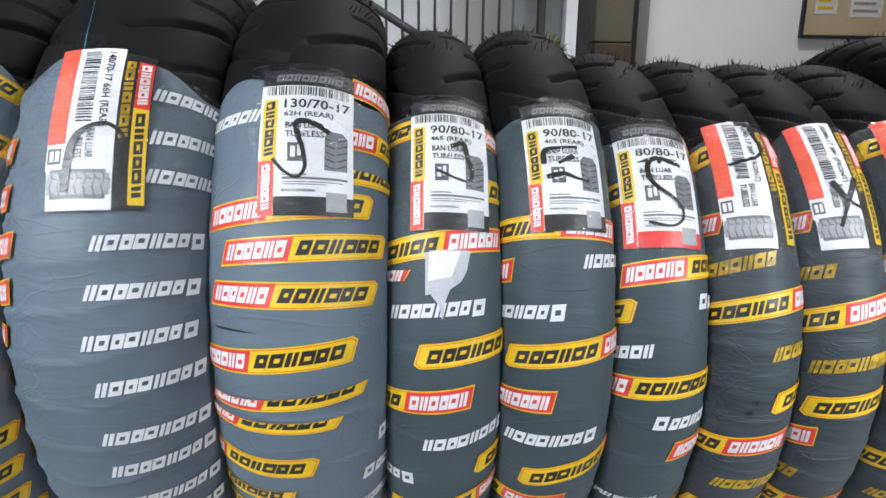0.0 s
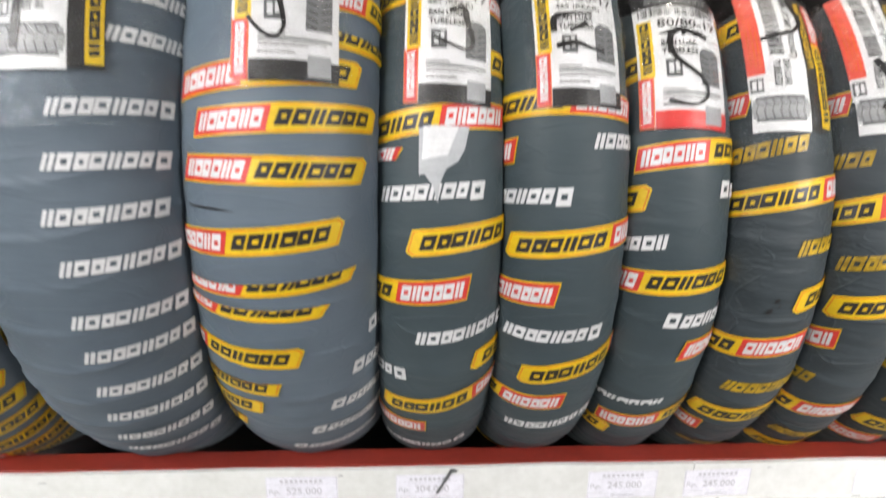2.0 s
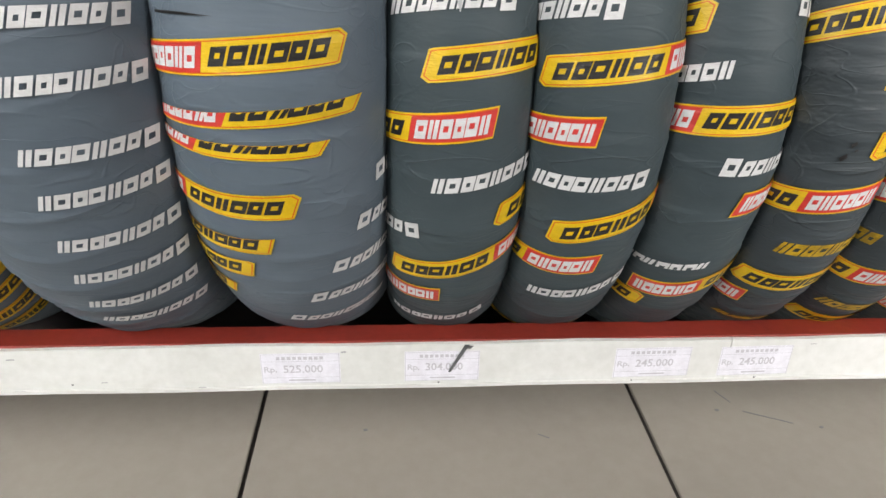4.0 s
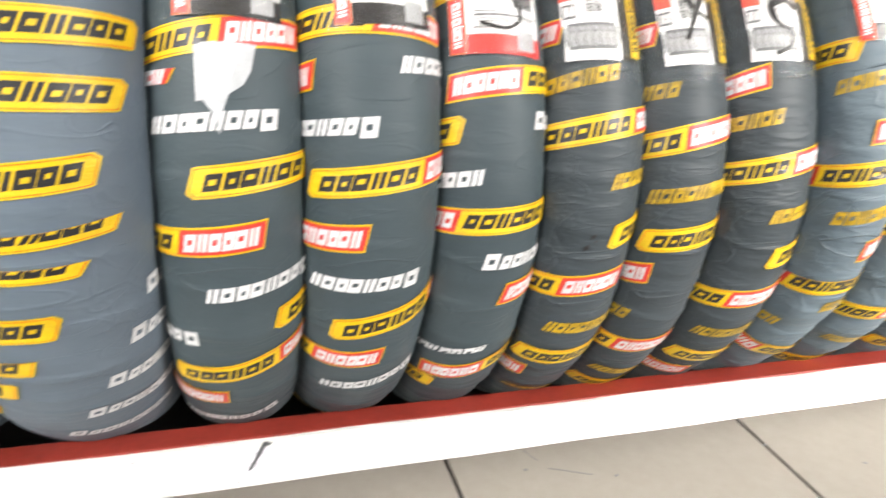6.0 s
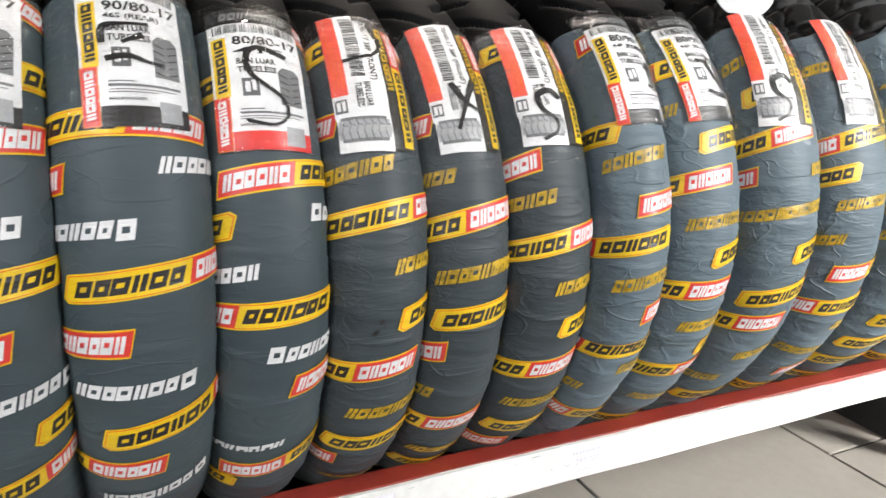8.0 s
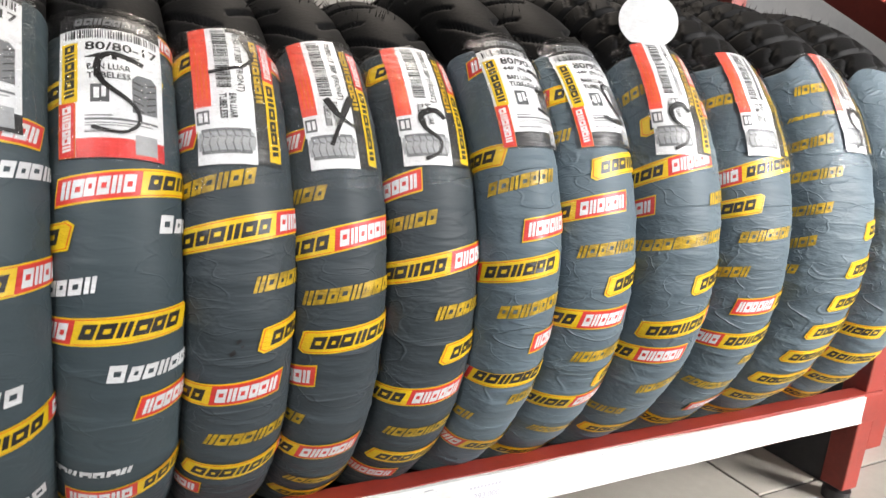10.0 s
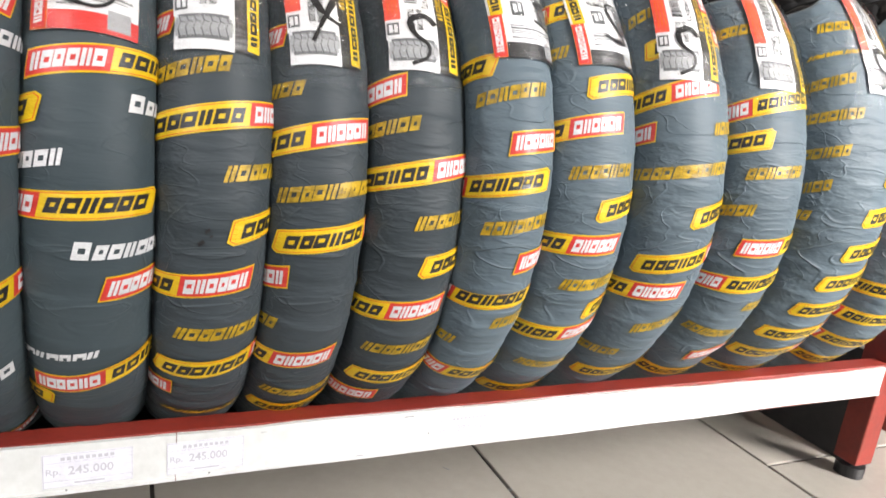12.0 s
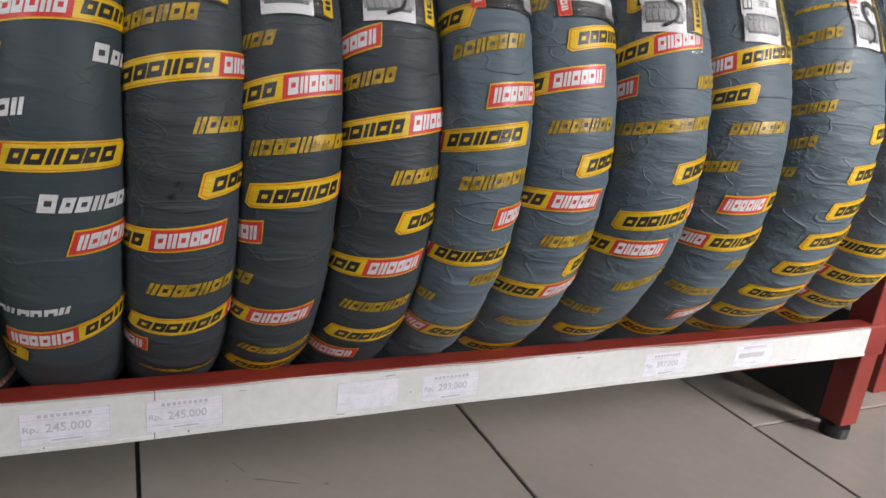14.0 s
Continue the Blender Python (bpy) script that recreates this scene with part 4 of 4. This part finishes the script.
# tyres 3 to 8 take the film tones with shade painted in
for k, (tx, tw, tr) in enumerate(TYRES):
    root, sh, lift = make_tyre(tx, tw, tr, "road" if k < 11 else "block", 0 if k < 3 else 1 if k < 6 else 2 if k < 9 else 3, WRAP_TOP.get(k, 47), (0.046, 0.0335, 0.043)[k] if k < 3 else 0.036, -0.14 if k == 1 else 0.1, k + 1, KIND_LABELS[k])
    add_prints(root, sh, lift, PRINTS[k])
    if k in LABELS:
        phi, s, tilt, lw, lh = LABELS[k]
        size, rating, mark = SIZES[k]
        if rating:
            rear_label(root, sh, lift, phi, s, tilt, lw / 1000, lh / 1000, size, rating, I_RED if k == 5 else I_BLACK, mark, k)
        else:
            front_label(root, sh, lift, phi, s, tilt, lw / 1000, lh / 1000, size, mark, k)
    if k == 3:
        pt = Patch(sh, lift, radians(18.5), 0.0, 0)
        for corners in (((-0.0150, -0.0120), (0.0020, -0.0080), (0.0040, 0.0200), (-0.0150, 0.0205)), ((0.0020, -0.0080), (0.0095, -0.0030), (0.0125, 0.0198), (0.0040, 0.0200)),
                        ((0.0095, -0.0030), (0.0140, 0.0050), (0.0170, 0.0192), (0.0125, 0.0198)), ((-0.0060, -0.0190), (-0.0020, -0.0180), (0.0020, -0.0080), (-0.0115, -0.0112)),
                        ((-0.0036, -0.0290), (-0.0030, -0.0290), (-0.0020, -0.0180), (-0.0060, -0.0190))):
            pt.quad(*corners, I_TORN, 2)
        pt.quad((-0.0130, -0.002), (0.0030, 0.001), (0.0100, 0.0190), (-0.0120, 0.0198), I_PAPER, 3)
        part("torn_paper", pt.mesh("torn_paper"), root, "torn remnant of white paper tape")
    if k == 2:
        pt = Patch(sh, lift, radians(6.6), -0.038, radians(-1))
        pt.quad((-0.020, -0.0003), (0.018, -0.0004), (0.002, 0.0009), (-0.020, 0.0013), I_MARKER, 3)
        part("film_slit", pt.mesh("film_slit"), root, "dark slit where the film gapes")
    if k == 1:
        pt = Patch(sh, lambda a, b: 0.0005 + 0 * a, radians(47), -0.016, 0)
        pt.stroke([(-0.002, -0.02), (0.001, -0.01), (-0.001, 0.01), (-0.003, 0.03), (-0.008, 0.06)], 0.0012, I_TEAL, 2)
        part("thread", pt.mesh("thread"), root, "thin teal thread on the tread")
    if k == 6:
        for phi, s, size in ((-0.8, -6.5, 0.0016), (-2.8, -10.3, 0.0020), (-1.6, -4, 0.0009)):
            pt = Patch(sh, lift, radians(phi), s / 1000, 0.7)
            pt.rect(-size, -size * 0.6, size * 1.3, size * 0.8, I_MARKER, 1, 0.4)
            part("dirt_spot", pt.mesh("dirt_spot"), root, "dark spot of dirt on the film")

# a round white card tag lying on a tyre's tread
sh = Shape(TYRES[11][1], TYRES[11][2])
base = Vector(sh.point(radians(57.2), 0.014, 0.010)) + Vector((TYRES[11][0], YC, RAIL_Z + math.sqrt(TYRES[11][2] ** 2 - CRADLE ** 2) - TYRES[11][2]))
base += Vector((-0.022, -0.012, -0.003))
out_way = Vector((-0.45, -0.80, 0.40))
bm = bmesh.new()
bmesh.ops.create_cone(bm, cap_ends=True, segments=64, radius1=0.029, radius2=0.029, depth=0.0012)
for v in bm.verts:
    v.co.z -= 1.6 * (v.co.x ** 2)
bmesh.ops.transform(bm, matrix=Matrix.Translation(base) @ out_way.to_track_quat("Z", "Y").to_matrix().to_4x4(), verts=bm.verts)
tagged(new("round_tag", from_bm("round_tag", bm, I_PAPER)), "blank round white card tag lying on a tyre", "tag")


# ---- price tags on the rail ----
def price_tag(x0, x1, price, slope=0.0, dim=False):
    w, h = x1 - x0, 0.0285
    base = new("price_tag")
    base.matrix_basis = pose((x0 + x1) / 2, RAIL_Y - 0.0042, 0.1562, 0, slope, 0)
    tagged(base, "pale printed price tag %s on the white rail" % ("with a price paled as if overexposed" if price else "that is blank" if not dim else "with print washed out as if overexposed"), "price tag", "price tags on the rail")
    pt = Patch(None, None, 0, 0, 0)
    pt.rect(-w / 2, -h / 2, w / 2, h / 2, I_PALE, 0)
    card = part("card", pt.mesh("card"), base)
    pt = Patch(None, None, 0, 0, 0)
    if price or dim:
        e = 0.0003
        for y in (-h / 2 + 0.0005, -h * 0.30, h * 0.24, h / 2 - 0.0008):
            pt.rect(-w / 2 + 0.0005, y, w / 2 - 0.0005, y + e, I_PRICE, 2)
        pt.rect(-w / 2 + 0.0005, -h / 2, -w / 2 + 0.0009, h / 2, I_PRICE, 2)
        pt.rect(w / 2 - 0.0009, -h / 2, w / 2 - 0.0005, h / 2, I_PRICE, 2)
        n = 9
        for i in range(n):
            a = -w * 0.30 + i * w * 0.068
            pt.rect(a, h * 0.30, a + w * 0.045, h * 0.40, I_PRICE, 2)
        pt.rect(-w * 0.16, -h * 0.41, w * 0.18, -h * 0.36, I_PRICE, 2)
    if price:
        pt.text("Rp.", -w * 0.46, -h * 0.17, h * 0.25, w * 0.16, I_PRICE, 2)
        pt.text(price, -w * 0.22, -h * 0.14, h * 0.26, w * 0.50, I_PRICE, 2)
    elif dim:
        pt.rect(-w * 0.40, -h * 0.12, w * 0.28, h * 0.10, I_PRICE, 2)
    else:
        pt.rect(-w / 2, -h / 2, -w / 2 + 0.0004, h / 2, I_PRICE, 2)
        pt.rect(-w / 2, h / 2 - 0.0004, w / 2, h / 2, I_PRICE, 2)
    part("print", pt.mesh("print"), base)


for x0, x1, price, slope, dim in (
    (-0.043, 0.018, "525.000", 0, False), (0.068, 0.127, "304.000", 0, False), (0.236, 0.298, "245.000", -0.6, False), (0.3225, 0.382, "245.000", -1.0, False),
    (0.479, 0.537, "", -0.8, False), (0.561, 0.621, "293.000", -1.2, False), (0.826, 0.888, "397.000", -0.8, False), (0.962, 1.024, "", -0.5, True),
):
    price_tag(x0, x1, price, slope, dim)

# scuffs and dark smears on the rail
rng = random.Random(5)
bm_specs = [(0.110, 0.164, 0.0035, 0.026, 0.5), (0.118, 0.1745, 0.006, 0.003, 0.2), (0.095, 0.141, 0.0016, 0.0014, 0), (-0.186, 0.145, 0.0018, 0.0014, 0), (0.549, 0.1545, 0.0012, 0.0014, 0), (0.252, 0.1395, 0.0014, 0.0012, 0), (0.355, 0.140, 0.002, 0.0014, 0)]
for x, z, w, h, lean in bm_specs:
    pt = Patch(None, None, 0, 0, 0)
    pt.quad((-w * 0.4 - lean * h / 2, -h / 2), (w * 0.3 - lean * h / 2, -h / 2), (w * 0.6 + lean * h / 2, h / 2), (-w * 0.5 + lean * h / 2, h / 2), I_MID, 4)
    ob = part("scuff", pt.mesh("scuff"), rack, "dark scuff mark")
    ob.matrix_basis = pose(x, RAIL_Y - 0.0044, z)
for _ in range(14):
    x, z, w, h = rng.uniform(-0.5, 1.15), rng.choice((rng.uniform(0.168, 0.1755), rng.uniform(0.1385, 0.15))), rng.uniform(0.002, 0.012), rng.uniform(0.0006, 0.0018)
    pt = Patch(None, None, 0, 0, 0)
    pt.quad((-w / 2, -h / 2), (w / 2, -h * 0.3), (w * 0.4, h / 2), (-w * 0.35, h * 0.4), I_GREY, 3)
    ob = part("scuff", pt.mesh("scuff"), rack, "faint grey scuff mark")
    ob.matrix_basis = pose(x, RAIL_Y - 0.0044, z)

# ---- neighbouring rack's post ----
nb = new("rack_post")
tagged(nb, "red painted steel post of a neighbouring rack", "post")
box("upright", 1.43, 1.475, 0.60, 0.645, 0.0, 0.95, M_RED_STEEL, 0.002, nb)

dark_unit = tagged(new("dark_shelving_unit"), "dark painted shelving unit behind the end of the rack", "shelving")
box("unit_body", 1.34, 2.30, 1.00, 1.40, 0.0, 1.5, M_DARK, 0.004, dark_unit)
for zz in (0.45, 0.85, 1.25):
    box("shelf_edge", 1.36, 2.28, 0.985, 0.9995, zz, zz + 0.03, M_PLASTIC, 0.002, dark_unit)

# ---- what shows behind the tyres ----
M_DARKMETAL = varied("dark_painted_metal", (0.010, 0.010, 0.011), (0.022, 0.022, 0.024), 0.62)
M_GREYWALL = varied("grey_paint", (0.16, 0.17, 0.17), (0.23, 0.24, 0.24), 0.6, 3, 90)
M_BROWN = varied("brown_wood", (0.045, 0.030, 0.018), (0.10, 0.068, 0.040), 0.5, 9, 130, stretch=(1, 1, 0.2))
M_OLIVE = varied("olive_paint", (0.10, 0.10, 0.07), (0.15, 0.145, 0.10), 0.6, 3, 90)
M_CREAM = varied("cream_board", (0.42, 0.36, 0.22), (0.52, 0.45, 0.29), 0.6, 5, 120)
M_LEAF = varied("leaf", (0.05, 0.10, 0.02), (0.16, 0.22, 0.05), 0.5, 20, 200)

railing = tagged(new("stair_railing"), "dark metal stair railing with thin upright bars", "railing")
bm = bmesh.new()
tube(bm, (-0.30, 2.60, 0.99), (0.36, 2.60, 0.597), 0.015, 16)
part("handrail", from_bm("handrail", bm, M_DARKMETAL, True), railing)
bm = bmesh.new()
tube(bm, (-0.6, 2.62, 0.0025), (1.0, 2.62, 0.0025), 0.0022, 10)
part("bottom_rail", from_bm("bottom_rail", bm, M_DARKMETAL, True), railing)
bm = bmesh.new()
tube(bm, (-0.6, 2.62, 1.28), (1.0, 2.62, 1.28), 0.016, 14)
part("top_rail", from_bm("top_rail", bm, M_DARKMETAL, True), railing)
bm = bmesh.new()
tube(bm, (0, 2.62, 0), (0, 2.62, 1.28), 0.0052, 10)
bar = from_bm("bar", bm, M_DARKMETAL, True)
for i in range(15):
    ob = part("bar", bar, railing)
    ob.location = (-0.3646 + i * 0.0587, 0, 0)

tagged(box("grey_panel", 0.533, 0.722, 2.75, 2.80, 0, 2.2, M_GREYWALL, 0.003), "grey painted panel beside the stair", "panel")
tagged(box("dark_post", 0.612, 0.638, 2.66, 2.705, 0, 2.2, M_DARKMETAL, 0.003), "dark metal post beside the stair", "post")
tagged(box("grey_column", 0.724, 0.770, 2.70, 2.76, 0, 3.0, M_WALL, 0.004), "pale grey painted column", "column")
tagged(box("dark_column", 0.777, 0.826, 2.72, 2.77, 0, 3.0, M_DARKMETAL, 0.004), "dark metal door post", "column")
cupboard = tagged(new("cupboard"), "olive cupboard with a dark wooden base", "cupboard")
box("body", 0.866, 1.02, 2.80, 3.29, 0.71, 2.0, M_OLIVE, 0.004, cupboard)
box("base", 0.866, 1.02, 2.79, 3.29, 0.0, 0.705, M_BROWN, 0.004, cupboard, "dark brown wooden base")
tagged(box("door_post", 1.034, 1.058, 2.85, 2.89, 0, 2.2, M_DARKMETAL, 0.003), "dark metal post beside the door jamb", "post")
tagged(box("door_jamb", 1.075, 1.128, 2.92, 3.30, 0, 2.2, M_GREYWALL, 0.003), "grey door jamb at the wall's corner", "jamb", kind="structure")
tagged(box("white_partition", 1.131, 2.49, 3.02, 3.10, 0, 2.99, M_WALL, 0.002), "white painted partition wall", "wall", kind="structure")

board = tagged(new("notice_board"), "cream notice board in a dark frame with two sheets", "notice board")
bx0, bx1, bz0, bz1, by = 1.83, 2.46, 0.745, 1.40, 3.018
box("backing", bx0 + 0.012, bx1 - 0.012, by - 0.012, by - 0.002, bz0 + 0.012, bz1 - 0.012, M_CREAM, 0, board)
for nm, a, b, c, d in (("frame_side", bx0, bx0 + 0.014, bz0, bz1), ("frame_side", bx1 - 0.014, bx1, bz0, bz1), ("frame_rail", bx0 + 0.0145, bx1 - 0.0145, bz0, bz0 + 0.014), ("frame_rail", bx0 + 0.0145, bx1 - 0.0145, bz1 - 0.014, bz1)):
    box(nm, a, b, by - 0.02, by - 0.002, c, d, M_DARKMETAL, 0.002, board, "dark frame")
for px0, px1, pz in ((1.885, 1.985, 0.845), (2.045, 2.19, 0.835)):
    sheet_ob = box("paper_sheet", px0, px1, by - 0.0135, by - 0.0125, pz, pz + 0.22, I_PAPER, 0, board, "white printed sheet")
    for r in range(5):
        box("print_line", px0 + 0.012, px1 - 0.02 - 0.012 * (r % 2), by - 0.0142, by - 0.0137, pz + 0.02 + r * 0.03, pz + 0.032 + r * 0.03, I_YELLOW if px0 < 2 else I_GREY, 0, sheet_ob)

# a small potted plant at the foot of the panel: a clump of narrow leaves
plant = tagged(new("potted_plant"), "small leafy green plant in a dark pot", "plant")
bm = bmesh.new()
bmesh.ops.create_cone(bm, cap_ends=True, segments=24, radius1=0.05, radius2=0.065, depth=0.60, matrix=Matrix.Translation((0.60, 2.45, 0.30)))
part("pot", from_bm("pot", bm, M_PLASTIC), plant)
rng = random.Random(9)
verts, faces = [], []
for _ in range(240):
    a, up, ln = rng.uniform(0, 6.28), rng.uniform(0.2, 1.3), rng.uniform(0.05, 0.13)
    o = Vector((0.60 + rng.uniform(-0.03, 0.03), 2.45 + rng.uniform(-0.03, 0.03), 0.60 + rng.uniform(0, 0.04)))
    d = Vector((math.cos(a) * math.cos(up), math.sin(a) * math.cos(up), math.sin(up)))
    side = d.cross(Vector((0, 0, 1))).normalized() * 0.009
    mid, tip = o + d * ln * 0.6, o + d * ln + Vector((0, 0, -0.03))
    n = len(verts)
    verts += [o, mid - side, tip, mid + side]
    faces.append((n, n + 1, n + 2, n + 3))
part("leaves", mesh_of("leaves", verts, faces, M_LEAF), plant)

# scratches and specks on the floor
for x, y, ln, turn in ((0.455, 0.605, 0.05, -24), (0.42, 0.64, 0.022, -64), (0.405, 0.618, 0.004, 0), (0.505, 0.588, 0.004, 20), (0.822, 0.545, 0.004, 0), (0.03, 0.60, 0.004, 0), (0.21, 0.585, 0.012, -30), (0.66, 0.66, 0.010, -50), (0.72, 0.60, 0.006, 10)):
    ob = box("floor_scratch", -ln / 2, ln / 2, -0.0006 - (ln < 0.007) * 0.0008, 0.0006 + (ln < 0.007) * 0.0008, 0.0002, 0.0005, I_PRINT_GREY)
    ob.parent = floor
    ob.matrix_basis = pose(x, y, 0, 0, 0, turn)

# ---- floor tiles ----
bm = bmesh.new()
box_bm(bm, -0.1978, 0.1978, -0.1978, 0.1978, -0.004, 0.0, 0.0009, 1)
tile = from_bm("floor_tile", bm, M_TILE)
for i in range(-9, 11):
    for j in range(-9, 9):
        cx, cy = 0.12 + 0.4 * i, 0.167 + 0.4 * j + (0.2 if i >= 3 else 0)
        if -1.8 < cx < 2.7 and -3.5 < cy < 3.4:
            if -1.4 < cx < 2.6 and -0.9 < cy < 2.0:
                ob = part("floor_tile", tile, floor)
            else:
                continue
            ob.location = (cx, cy, 0)
rest = bmesh.new()
for i in range(-9, 11):
    for j in range(-9, 9):
        cx, cy = 0.12 + 0.4 * i, 0.167 + 0.4 * j + (0.2 if i >= 3 else 0)
        if -1.8 < cx < 2.7 and -3.5 < cy < 3.4 and not (-1.4 < cx < 2.6 and -0.9 < cy < 2.0):
            box_bm(rest, cx - 0.1978, cx + 0.1978, cy - 0.1978, cy + 0.1978, -0.0038, 0.0)
tagged(part("far_floor_tiles", from_bm("far_floor_tiles", rest, M_TILE), floor), kind="stuff")
